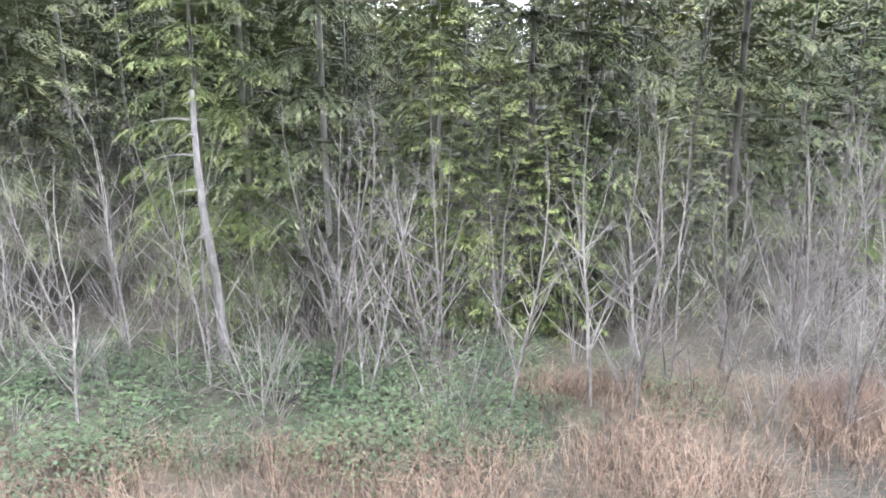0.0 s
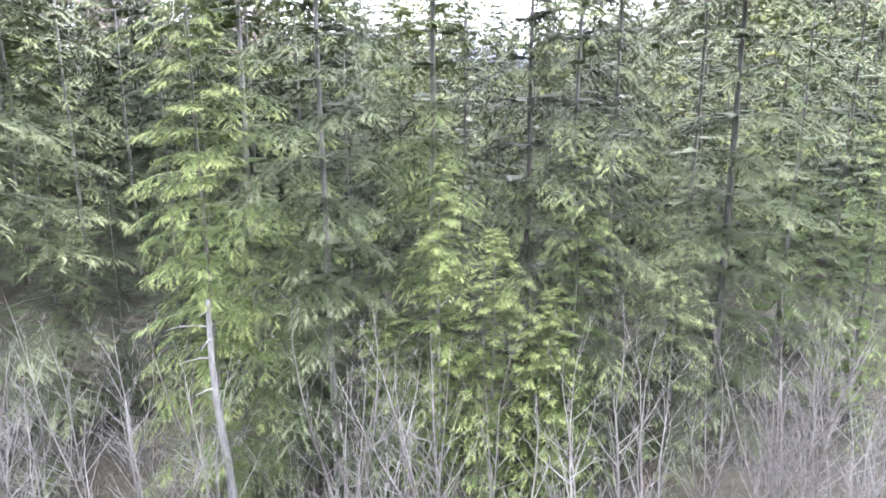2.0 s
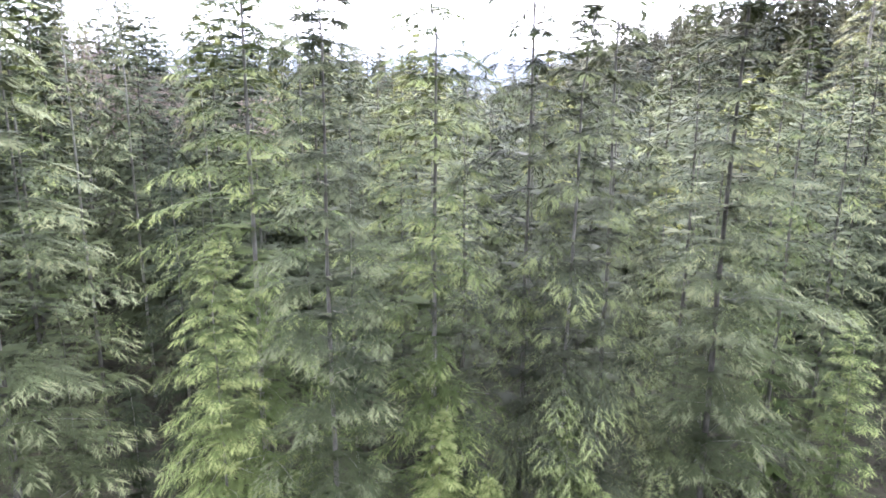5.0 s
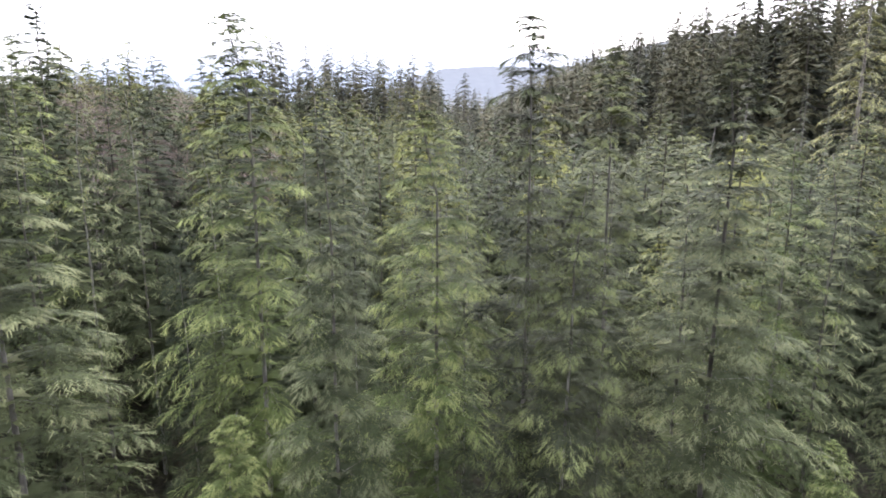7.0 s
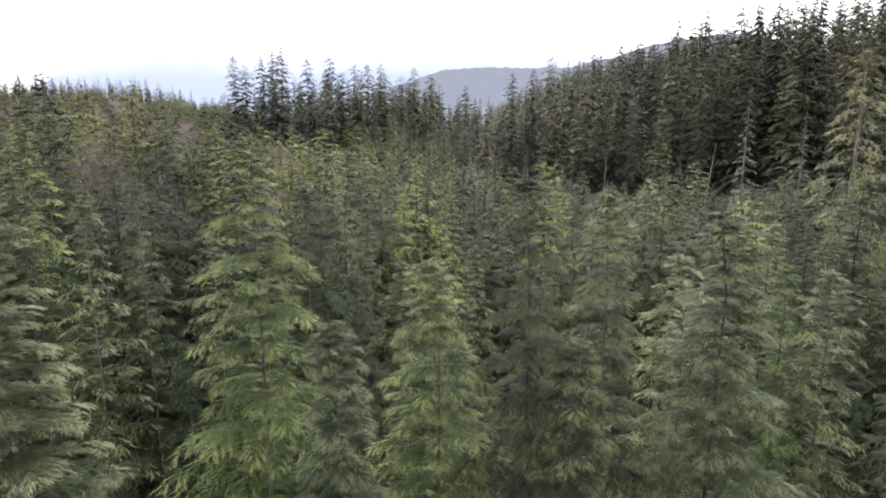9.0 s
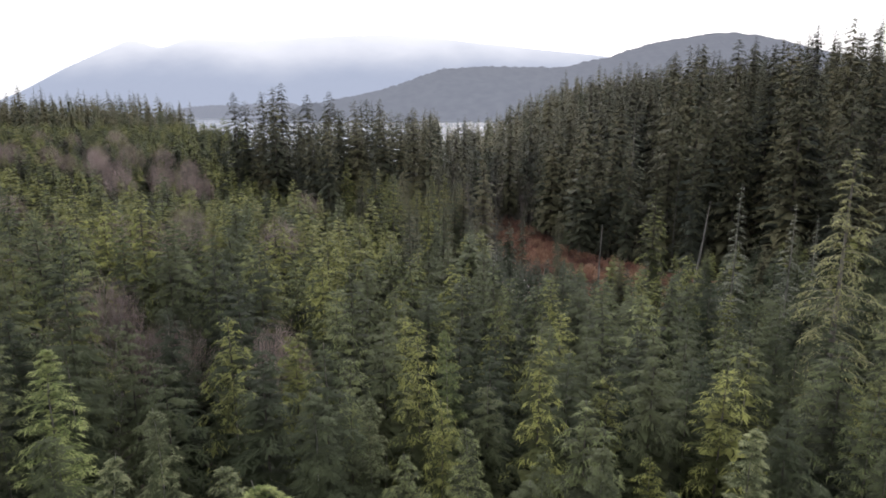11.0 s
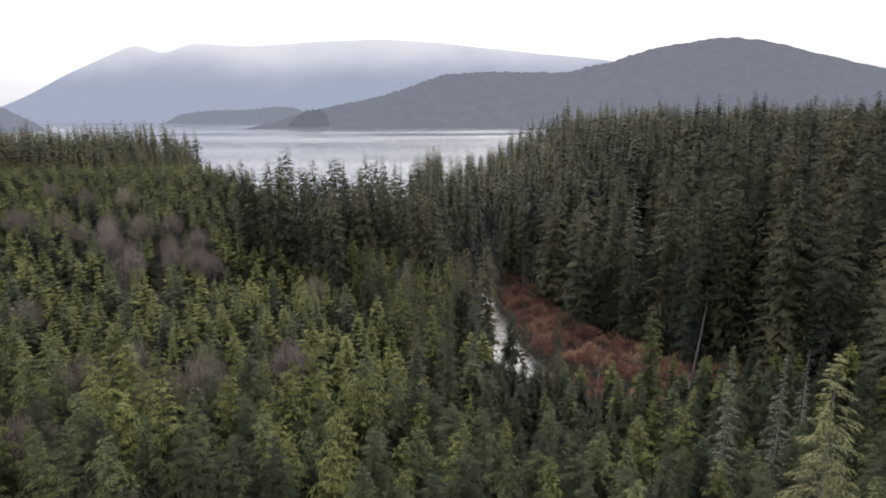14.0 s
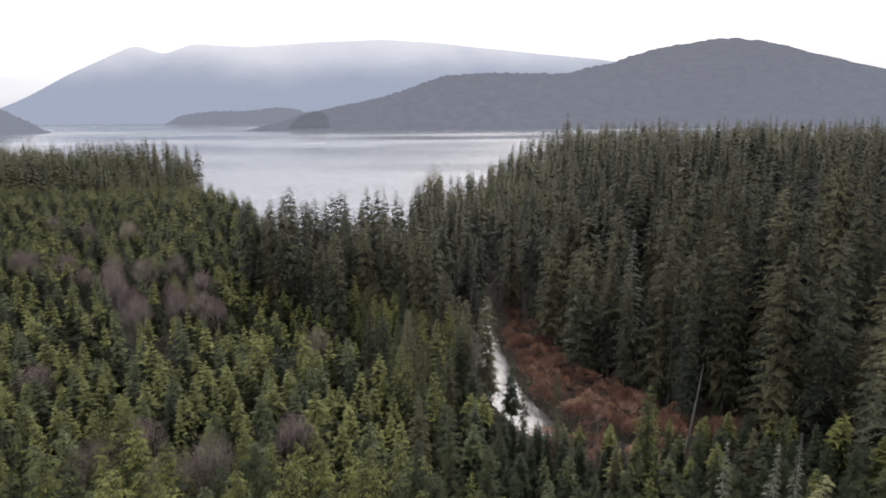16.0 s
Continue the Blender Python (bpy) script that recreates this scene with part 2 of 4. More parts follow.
# these slopes emit pale light in place of haze and cloud
M_MOUNTAIN = haze_glow_material("mountain_in_haze", (0.51, 0.57, 0.70), (1.22, 1.22, 1.24), 180, 520, 0.95, (0.1, 0.12, 0.12))
M_HILL = haze_glow_material("hill_in_haze", (0.27, 0.29, 0.345), (0.27, 0.283, 0.33), 0, 420, 0.88, (0.11, 0.12, 0.11))
M_ISLET = haze_glow_material("islet_in_haze", (0.25, 0.268, 0.315), (0.26, 0.277, 0.325), 0, 200, 0.8, (0.08, 0.09, 0.08))
M_ISLE = haze_glow_material("far_shore_in_haze", (0.33, 0.355, 0.42), (0.35, 0.37, 0.43), 0, 200, 0.93, (0.1, 0.11, 0.10))


# ---- mesh helpers ----
def mesh_np(name, V, F, mats, index=None, smooth=False):
    """One mesh from arrays: V (n, 3), F (m, 3 or 4)."""
    me = bpy.data.meshes.new(name)
    V, F = np.asarray(V, np.float32), np.asarray(F, np.int32)
    k = F.shape[1]
    me.vertices.add(len(V))
    me.vertices.foreach_set("co", V.ravel())
    me.loops.add(F.size)
    me.loops.foreach_set("vertex_index", F.ravel())
    me.polygons.add(len(F))
    me.polygons.foreach_set("loop_start", np.arange(0, F.size, k, dtype=np.int32))
    for m in mats:
        me.materials.append(m)
    if index is not None:
        me.polygons.foreach_set("material_index", np.asarray(index, np.int32))
    if smooth:
        me.polygons.foreach_set("use_smooth", np.ones(len(F), bool))
    me.update(calc_edges=True)
    me.validate()
    return me


def join(parts):
    """Several (V, F) into one."""
    vs, fs, at = [], [], 0
    for V, F in parts:
        vs.append(V)
        fs.append(F + at)
        at += len(V)
    return np.concatenate(vs), np.concatenate(fs)


def tubes(paths, radii, sides=5):
    """Tapered tubes along polylines. paths: (n, k, 3); radii: (n, k)."""
    P, r = np.asarray(paths, float), np.asarray(radii, float)
    n, k = r.shape
    d = np.gradient(P, axis=1)
    d /= np.linalg.norm(d, axis=2, keepdims=True) + 1e-9
    ref = np.where(np.abs(d[..., 2:3]) > 0.8, np.array([1.0, 0, 0]), np.array([0, 0, 1.0]))
    a = np.cross(d, ref)
    a /= np.linalg.norm(a, axis=2, keepdims=True) + 1e-9
    b = np.cross(d, a)
    ang = np.arange(sides) * 2 * math.pi / sides
    V = P[:, :, None] + r[:, :, None, None] * (a[:, :, None] * np.cos(ang)[:, None] + b[:, :, None] * np.sin(ang)[:, None])
    idx = np.arange(n * k * sides).reshape(n, k, sides)
    q = np.stack([idx[:, :-1], np.roll(idx, -1, 2)[:, :-1], np.roll(idx, -1, 2)[:, 1:], idx[:, 1:]], -1)
    return V.reshape(-1, 3), q.reshape(-1, 4)


def unit(v):
    return v / (np.linalg.norm(v, axis=-1, keepdims=True) + 1e-9)


def part(name, me, parent, label=""):
    ob = new(name, me)
    ob.parent = parent
    if label:
        ob["label"] = label
    return ob


# ---- the ground ----
def foot(y):
    """Where the slope of the wooded hill begins, east of the river."""
    return np.interp(y, [-200, 40, 90, 130, 180, 250, 320, 900], [150, 120, 95, 74, 47, 38, 33, 33])


def river_x(y):
    return np.interp(y, [100, 115, 127, 131, 136, 142, 155, 168, 188, 208, 228, 245, 280, 305, 380, 440], [90, 80, 67, 58, 40, 25, 19, 14.5, 14, 12, 16, 16, 21, 22, 12, -10])


def lake_depth(x, y):
    """Positive out on the lake."""
    shore = np.interp(x, [-900, -330, -215, -196, -150, -120, -95, -78, -16, -9, 15, 60, 200, 320], [640, 620, 585, 480, 410, 350, 310, 278, 280, 420, 460, 575, 575, 575])
    return y - shore


def ground_z(x, y):
    x, y = np.asarray(x, float), np.asarray(y, float)
    base = np.interp(y, [0, 40, 90, 130, 180, 420], [0, 0, -1, -3.5, -5.0, -6.0])
    west = np.clip((-x - 5) / 25, 0, 1) * np.interp(y, [20, 36, 60, 110, 150, 420], [0, 5.5, 7, 5.5, 3, 0]) + np.clip((-x - 40) / 50, 0, 1) * np.interp(y, [90, 200, 300, 420, 600], [0, 13, 19, 17, 3])
    east = np.minimum(np.clip((x - foot(y)) * 0.52, 0, 33), np.interp(y, [190, 330], [33, 31]))
    rough = 0.35 * np.sin(x * 0.23 + 1) * np.sin(y * 0.19) + 0.2 * np.sin(x * 0.71 + y * 0.5)
    z = base + west + east + rough * np.clip((y - 20) / 30, 0.15, 1)
    bed = np.clip(1 - np.abs(x - river_x(y)) / np.interp(y, [110, 126, 133, 142, 150, 170, 205, 222, 235], [14, 12, 12, 9, 8.0, 8.0, 6.0, 2.0, 0.6]), 0, 1) * np.clip((y - 105) / 15, 0, 1)
    z = z - np.minimum(bed * 1.6, 1) * 5.0
    lake = np.clip(lake_depth(x, y) / 25, 0, 1)
    return z * (1 - lake) + lake * -12


def build_ground():
    r = np.concatenate([[0.0], np.geomspace(3, 4950, 60)])
    extra = np.concatenate([np.linspace(20, 480, 90), r])
    r = np.unique(np.round(extra, 2))
    a = np.concatenate([np.linspace(-45, 45, 110), np.linspace(45, 315, 46)[1:-1]])
    R, A = np.meshgrid(r, np.radians(a), indexing="ij")
    X, Y = R * np.sin(A), R * np.cos(A)
    V = np.stack([X, Y, ground_z(X, Y)], -1).reshape(-1, 3)
    i = np.arange(R.size).reshape(R.shape)
    q = np.stack([i[:-1], i[1:], np.roll(i, -1, 1)[1:], np.roll(i, -1, 1)[:-1]], -1).reshape(-1, 4)
    ob = new("ground", mesh_np("ground", V, q, [M_GROUND], smooth=True))
    tagged(ob, "dark brown forest floor of needles, moss and litter", "ground", kind="structure")


build_ground()


def build_lake():
    xs = np.linspace(-3400, 3400, 30)
    ys = np.concatenate([np.linspace(360, 1200, 20), np.linspace(1400, 3900, 20)])
    X, Y = np.meshgrid(xs, ys, indexing="ij")
    V = np.stack([X, Y, np.full(X.shape, -7.0)], -1).reshape(-1, 3)
    i = np.arange(X.size).reshape(X.shape)
    q = np.stack([i[:-1, :-1], i[1:, :-1], i[1:, 1:], i[:-1, 1:]], -1).reshape(-1, 4)
    tagged(new("water_lake", mesh_np("lake", V, q, [M_LAKE])), "calm grey lake reflecting the bright overcast sky", "lake", kind="structure")
    ys = np.linspace(104, 460, 120)
    cx = river_x(ys)
    V = np.concatenate([np.stack([cx - 9, ys, np.full(120, -6.6)], -1), np.stack([cx + 9, ys, np.full(120, -6.6)], -1)])
    k = np.arange(119)
    q = np.stack([k, k + 120, k + 121, k + 1], -1)
    tagged(new("water_river", mesh_np("river", V, q, [M_RIVER])), "narrow pale river reflecting white sky between red brush", "river", kind="structure")


build_lake()


def ridge(name, xs, zs, y, depth, foot_z, material, label, category, rough, seed, bumps=0.0):
    """A wooded mountain range: its crest line over x, falling towards the lake in front and away behind."""
    rng = np.random.default_rng(seed)
    x = np.linspace(xs[0], xs[-1], 260)
    crest = np.interp(x, xs, zs)
    k = np.hanning(9)
    crest = np.convolve(np.pad(crest, 4, mode="edge"), k / k.sum(), "valid")
    crest = crest + rng.normal(0, bumps, len(x))
    rows, n = [], 26
    for j in range(n):
        s = j / (n - 1)
        prof = math.sin(s * math.pi / 2) ** 1.15
        wob = np.array([noise.noise(Vector((xx / 260, s * 3, seed))) for xx in x]) * rough * (1 - s) * s * 4
        rows.append(np.stack([x, np.full_like(x, y - depth * (1 - s)) + wob * 2, foot_z + (crest - foot_z) * prof + wob * np.clip(crest / 300, 0, 1)], -1))
    rows.append(np.stack([x, np.full_like(x, y + depth * 0.5), np.full_like(x, foot_z)], -1))
    V = np.concatenate(rows)
    i = np.arange(len(V)).reshape(len(rows), len(x))
    q = np.stack([i[:-1, :-1], i[:-1, 1:], i[1:, 1:], i[1:, :-1]], -1).reshape(-1, 4)
    tagged(new(name, mesh_np(name, V, q, [material], smooth=True)), label, category, kind="structure")


D = 3900 / 4600
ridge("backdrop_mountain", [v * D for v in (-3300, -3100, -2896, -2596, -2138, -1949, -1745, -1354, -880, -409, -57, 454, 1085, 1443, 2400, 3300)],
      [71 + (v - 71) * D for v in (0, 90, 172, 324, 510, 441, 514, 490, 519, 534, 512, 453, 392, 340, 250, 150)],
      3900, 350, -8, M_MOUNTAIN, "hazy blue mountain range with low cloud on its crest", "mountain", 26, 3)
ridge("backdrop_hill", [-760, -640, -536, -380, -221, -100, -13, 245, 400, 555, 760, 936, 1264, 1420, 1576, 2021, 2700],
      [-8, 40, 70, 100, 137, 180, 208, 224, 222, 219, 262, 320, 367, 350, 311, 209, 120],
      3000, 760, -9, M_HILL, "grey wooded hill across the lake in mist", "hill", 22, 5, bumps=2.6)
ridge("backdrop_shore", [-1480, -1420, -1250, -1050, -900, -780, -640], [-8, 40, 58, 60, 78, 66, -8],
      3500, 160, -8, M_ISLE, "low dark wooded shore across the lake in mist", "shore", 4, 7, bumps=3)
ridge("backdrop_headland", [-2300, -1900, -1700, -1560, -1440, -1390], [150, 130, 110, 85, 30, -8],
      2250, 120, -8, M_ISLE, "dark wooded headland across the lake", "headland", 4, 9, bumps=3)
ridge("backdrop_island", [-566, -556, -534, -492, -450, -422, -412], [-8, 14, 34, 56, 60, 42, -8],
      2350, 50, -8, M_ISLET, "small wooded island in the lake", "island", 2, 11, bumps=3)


# ---- conifers ----
def crown(seed, H, R, base, nb, per, m, tl, tw, up=0.3, droop=0.35, power=0.95, low=0.7, width=0.4, hang=0.3, levels=0, jit=0.2, nod=0.0, fan=0.0, fold=0.35, ragged=0.16, crowd=1.1):
    """A conifer's needles as slim pointed blades. nb drooping boughs round the stem, shorter towards the spire, each with per twigs a side
    and m sprays a twig; fan: reach of the dense jagged frond that fills each bough. Gives vertices, triangles, material numbers and the boughs."""
    g = np.random.default_rng(seed)
    u = (np.arange(nb) + g.random(nb)) / nb
    if levels:
        u = np.where(u < 0.84, np.clip((np.floor(u * levels) + 0.5 + g.normal(0, jit, nb)) / levels, 0, 1), u)
    t = 1 - (1 - np.clip(u, 0, 1)) ** crowd
    h = base + (H * 0.985 - base) * t
    az = np.arange(nb) * 2.39996 + g.normal(0, 0.4, nb)
    L = R * ((1 - t) ** power * np.clip(low + 2.0 * t, 0, 1) + 0.03) * g.uniform(1 - 2 * ragged, 1 + ragged, nb)
    L *= 1 + 0.13 * np.sin(az * 2 + seed) + 0.1 * np.sin(t * 11 + seed)
    rise = up * (0.1 + t) + 0.25 * np.clip((t - 0.9) / 0.1, 0, 1) + g.normal(0, 0.07, nb)
    fall = droop * g.uniform(0.7, 1.3, nb)
    out = np.stack([np.cos(az), np.sin(az), 0 * az], -1)[:, None]
    side = np.stack([-np.sin(az), np.cos(az), 0 * az], -1)[:, None]
    n = per * 2 + 1
    s = np.concatenate([np.linspace(0.14, 0.94, per), np.linspace(0.19, 0.97, per), [0.8]])[None] + g.normal(0, 0.03, (nb, n))
    sg = np.concatenate([np.ones(per), -np.ones(per), [0.04]])[None] * np.ones((nb, 1))
    Lc = L[:, None]
    P = out * (Lc * s)[..., None]
    P[..., 2] += h[:, None] + Lc * (rise[:, None] * s - fall[:, None] * s ** 2)
    slope = rise[:, None] - 2 * fall[:, None] * s
    ln = (width * Lc * np.minimum(0.4 + s * 2.2, (1.15 - s) * 1.5) + 0.05) * g.uniform(0.65, 1.25, (nb, n))
    ln[:, -1] = 0.26 * L + 0.05
    d = out * (0.62 + 0.3 * s)[..., None] + side * (sg * 0.85)[..., None] + np.stack([0 * s, 0 * s, slope * 0.8], -1) + g.normal(0, 0.13, (nb, n, 3))
    d[:, -1] = out[:, 0] + np.stack([0 * L, 0 * L, slope[:, -1]], -1)
    d = unit(d)
    if m == 1:
        w = unit(np.cross(d, np.array([0, 0, 1.0])) + g.normal(0, 0.2, (nb, n, 3))) * (tw * g.uniform(0.7, 1.3, (nb, n)) * np.clip(ln / (width * R * 0.6), 0.35, 1.2))[..., None]
        tip = P + d * ln[..., None]
        tip[..., 2] -= ln * hang * g.uniform(0.5, 1.3, (nb, n))
        V = np.stack([P - w, P + w, tip], 2).reshape(-1, 3)
        # lighter tint on high, outer blades: pale tips plus painted top light
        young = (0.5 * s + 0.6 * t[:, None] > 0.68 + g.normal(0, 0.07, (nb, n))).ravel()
    else:
        d = d[:, :, None]
        wd = unit(np.cross(d, np.array([0, 0, 1.0])))
        f = ((np.arange(m) + 0.5) / m)[None, None] + g.normal(0, 0.3 / m, (nb, n, m))
        q = P[:, :, None] + d * (ln[..., None] * f)[..., None]
        q[..., 2] -= hang * ln[..., None] * f ** 2
        alt = np.where(np.arange(m) % 2 == 0, 1.0, -1.0)[None, None] * g.choice([1.0, -1.0], (nb, n, 1))
        dd = d * 0.9 + wd * (alt * 0.6)[..., None] + g.normal(0, 0.1, (nb, n, m, 3))
        dd[..., 2] -= hang * (0.25 + f)
        dd = unit(dd)
        l2 = tl * g.uniform(0.6, 1.3, (nb, n, m)) * np.clip(0.6 + Lc[..., None] / (0.6 * R), 0.6, 1.15)
        w2 = unit(np.cross(dd, np.array([0, 0, 1.0])) + g.normal(0, 0.16, (nb, n, m, 3))) * (tw * g.uniform(0.7, 1.3, (nb, n, m)) * np.clip(0.5 + Lc[..., None] / (0.6 * R), 0.5, 1.0))[..., None]
        tip = q + dd * l2[..., None]
        root = q - dd * (l2 * 0.15)[..., None]
        keep = g.random((nb, n)) < np.clip((Lc / (0.5 * R)) ** 1.1, 0.6, 1.0)
        V = np.stack([root - w2, root + w2, tip], 3)[keep].reshape(-1, 3)
        # outer blades take the lighter tint, pale tips and painted light together
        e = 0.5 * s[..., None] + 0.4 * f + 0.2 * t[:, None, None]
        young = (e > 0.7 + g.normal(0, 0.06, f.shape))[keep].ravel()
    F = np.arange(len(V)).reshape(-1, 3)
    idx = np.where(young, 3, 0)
    if fan:
        o, sd = out[:, 0], side[:, 0]
        A = [o * (L * 0.03)[:, None]]
        A[0][:, 2] += h
        for a, k0 in ((-0.8, 0.84), (-0.4, 0.66), (0.0, 1.0), (0.4, 0.66), (0.8, 0.84)):
            a, k = a + g.normal(0, 0.09, nb), fan * k0 * g.uniform(0.82, 1.12, nb)
            p = o * (L * k * np.cos(a))[:, None] + sd * (L * k * np.sin(a))[:, None]
            p[:, 2] += h + L * (rise * k - fall * k * k - fold * np.abs(np.sin(a)) * k)
            A.append(p)
        k = np.arange(nb)[:, None] * 6
        V, F = join([(V, F), (np.stack(A, 1).reshape(-1, 3), np.concatenate([k + [[0, j, j + 1]] for j in (1, 2, 3, 4)]))])
        # upper fronds are tinted lighter, as if lit from above
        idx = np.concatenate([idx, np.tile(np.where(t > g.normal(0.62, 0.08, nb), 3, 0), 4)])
    if nod:
        V[:, 0] += np.clip((V[:, 2] / H - 0.92) / 0.08, 0, 1) ** 2 * nod
    return V, F, idx, (h, az, L, rise, fall)


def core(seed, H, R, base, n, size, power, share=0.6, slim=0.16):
    """Slim dead-twig scraps round a trunk, coloured dark as the crown's inner shade."""
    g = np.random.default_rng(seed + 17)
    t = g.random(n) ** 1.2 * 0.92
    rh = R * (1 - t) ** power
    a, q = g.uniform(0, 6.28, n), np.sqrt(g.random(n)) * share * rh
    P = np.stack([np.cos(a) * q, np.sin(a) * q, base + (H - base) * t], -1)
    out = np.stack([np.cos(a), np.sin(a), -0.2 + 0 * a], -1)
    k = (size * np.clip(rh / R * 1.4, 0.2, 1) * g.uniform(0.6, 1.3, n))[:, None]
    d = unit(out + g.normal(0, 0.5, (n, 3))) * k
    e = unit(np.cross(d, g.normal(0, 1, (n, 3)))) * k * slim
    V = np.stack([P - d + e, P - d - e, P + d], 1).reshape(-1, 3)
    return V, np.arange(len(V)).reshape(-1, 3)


def halves(V, F):
    """Quads to triangles."""
    return V, np.concatenate([F[:, [0, 1, 2]], F[:, [0, 2, 3]]])


def boughs(bough, frac, r0, seed, k=4):
    """The wooden part of the boughs."""
    h, az, L, rise, fall = bough
    g = np.random.default_rng(seed)
    pick = g.random(len(h)) < frac
    h, az, L, rise, fall = h[pick], az[pick], L[pick], rise[pick], fall[pick]
    s = np.linspace(0, 0.92, k)
    P = np.stack([np.cos(az)[:, None] * L[:, None] * s, np.sin(az)[:, None] * L[:, None] * s,
                  h[:, None] + L[:, None] * (rise[:, None] * s - fall[:, None] * s ** 2)], -1)
    return tubes(P, np.ones((len(h), 1)) * r0 * (1.05 - s) * np.clip(L / L.max(), 0.3, 1)[:, None], 3)


def trunk(H, r, seed, lean=0.0, k=9, sides=7, nod=0.0, top=0.012):
    g = np.random.default_rng(seed)
    z = np.linspace(-0.3, H, k)
    t = np.clip(z / H, 0, 1)
    wob = np.cumsum(g.normal(0, 0.05, (k, 2)), 0) * np.clip(H / 20, 0.2, 1) * (t * (1 - t) * 3)[:, None]
    x = wob[:, 0] + lean * t + nod * np.clip((t - 0.92) / 0.08, 0, 1) ** 2
    P = np.stack([x, wob[:, 1], z], -1)[None]
    rad = r * (1 - t) ** 0.8 + top
    rad[0] *= 1.35
    return tubes(P, rad[None], sides)


# each needle colour's lighter tint, light on upper and outer boughs included
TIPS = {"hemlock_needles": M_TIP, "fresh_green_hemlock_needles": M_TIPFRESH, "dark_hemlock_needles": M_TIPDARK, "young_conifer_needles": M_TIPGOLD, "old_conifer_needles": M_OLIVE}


class Conifer:
    """The meshes of one form of tree, kept so that many trees can share them."""

    def __init__(self, name, seed, H, R, base, nb, per, m, tl, tw, r, foliage, bark=None, wood=0.0, inner=None, nod=0.0, **more):
        self.H = H
        V, F, idx, b = crown(seed, H, R, base, nb, per, m, tl, tw, nod=nod, **more)
        bark = bark or M_BARK
        # dark scraps added to deepen the shade round the trunk
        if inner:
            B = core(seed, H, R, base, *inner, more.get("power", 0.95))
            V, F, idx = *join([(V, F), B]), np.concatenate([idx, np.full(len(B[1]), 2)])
        if wood:
            B = halves(*boughs(b, wood, r * 0.2, seed))
            V, F, idx = *join([(V, F), B]), np.concatenate([idx, np.ones(len(B[1]))])
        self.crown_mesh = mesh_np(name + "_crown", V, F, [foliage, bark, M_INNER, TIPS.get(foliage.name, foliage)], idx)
        self.trunk_mesh = mesh_np(name + "_trunk", *trunk(H, r, seed, nod=nod), [bark], smooth=True)

    def grow(self, name, x, y, top, label, category, group, turn=0.0, wide=1.0, z=None):
        z = float(ground_z(x, y)) if z is None else z
        k = (top - z) / self.H
        root = new(name)
        root.empty_display_size = 0.3
        part("trunk", self.trunk_mesh, root)
        part("crown", self.crown_mesh, root)
        root.matrix_basis = pose(x, y, z, 0, 0, turn) @ Matrix.Diagonal((k * wide, k * wide, k, 1))
        return tagged(root, label, category, group)


FEATHER = dict(crowd=1.55, up=0.36, droop=0.4, hang=0.3, fold=0.2, bark=M_GREYBARK, power=0.55, low=0.75, levels=26, jit=0.13)
HEM = [Conifer("hemlock", 20 + i, 20.0, rr, 0.7, 175, 12, 13, 0.165, 0.014, 0.08, mm, wood=0.3, fan=0.3, nod=nd, **FEATHER)
       for i, (rr, mm, nd) in enumerate([(3.2, M_FRESH, 0.5), (2.8, M_HEM, -0.5), (3.2, M_DARKHEM, 0.4), (2.7, M_HEM, -0.4)])]
HEM2 = [Conifer("inner_hemlock", 30 + i, 20.0, rr, 0.7, 132, 6, 6, 0.26, 0.0275, 0.085, mm, nod=nd, fan=0.4, **{**FEATHER, "levels": 0})
        for i, (rr, mm, nd) in enumerate([(3.2, M_HEM, 0.5), (3.0, M_FRESH, -0.5), (3.3, M_DARKHEM, 0.4), (2.9, M_HEM, -0.4), (3.1, M_SPRUCE, 0.3)])]
PLANT = ((3.1, 0.3, M_YOUNG), (2.7, -0.3, M_YOUNG), (3.2, 0.2, M_DARKHEM), (2.9, 0.0, M_YOUNG), (3.0, 0.2, M_SPRUCE))
BUSHY = dict(up=0.5, droop=0.5, hang=0.45, power=0.55, low=0.95)
YOUNG = [Conifer("young_conifer", 40 + i, 16.0, rr, 1.5, 92, 6, 3, 0.34, 0.04, 0.08, mm, fan=0.7, nod=nd, **BUSHY) for i, (rr, nd, mm) in enumerate(PLANT)]
YOUNG2 = [Conifer("plantation_conifer", 50 + i, 16.0, rr, 2.5, 84, 5, 2, 0.42, 0.06, 0.08, mm, fan=0.78, nod=nd, **BUSHY) for i, (rr, nd, mm) in enumerate(PLANT)]
TIERED = dict(up=0.16, droop=0.36, power=0.56, low=0.8, hang=0.35)
OLD = [Conifer("old_conifer", 60 + i, 36.0, rr, 4.0, 130, 5, 2, 0.7, 0.1, 0.28, mm, fan=0.78, levels=30, jit=0.28, **TIERED)
       for i, (rr, mm) in enumerate([(5.6, M_OLD), (6.2, M_OLD), (5.8, M_OLIVE)])]

LAB_H = "feathery green hemlock with drooping sprays at the forest edge"
LAB_D = "dark green hemlock with drooping sprays and pale trunk"
LAB_Y = "young yellow-green conifer in the dense plantation"
LAB_O = "tall dark old conifer in the mature forest"
GROVE = [   # x, y, top, form, width
    (-5.3, 14.8, 13.6, 0, 0.9), (-2.6, 15.6, 20.4, 1, 0.95), (-0.1, 18.3, 21.1, 0, 1.05), (2.6, 18.2, 23.6, 2, 0.8),
    (3.7, 17.3, 19.2, 2, 1.0), (8.6, 18.8, 22.6, 1, 1.15), (5.3, 20.1, 23.0, 2, 0.85), (-6.3, 21.6, 24.2, 0, 1.05)]
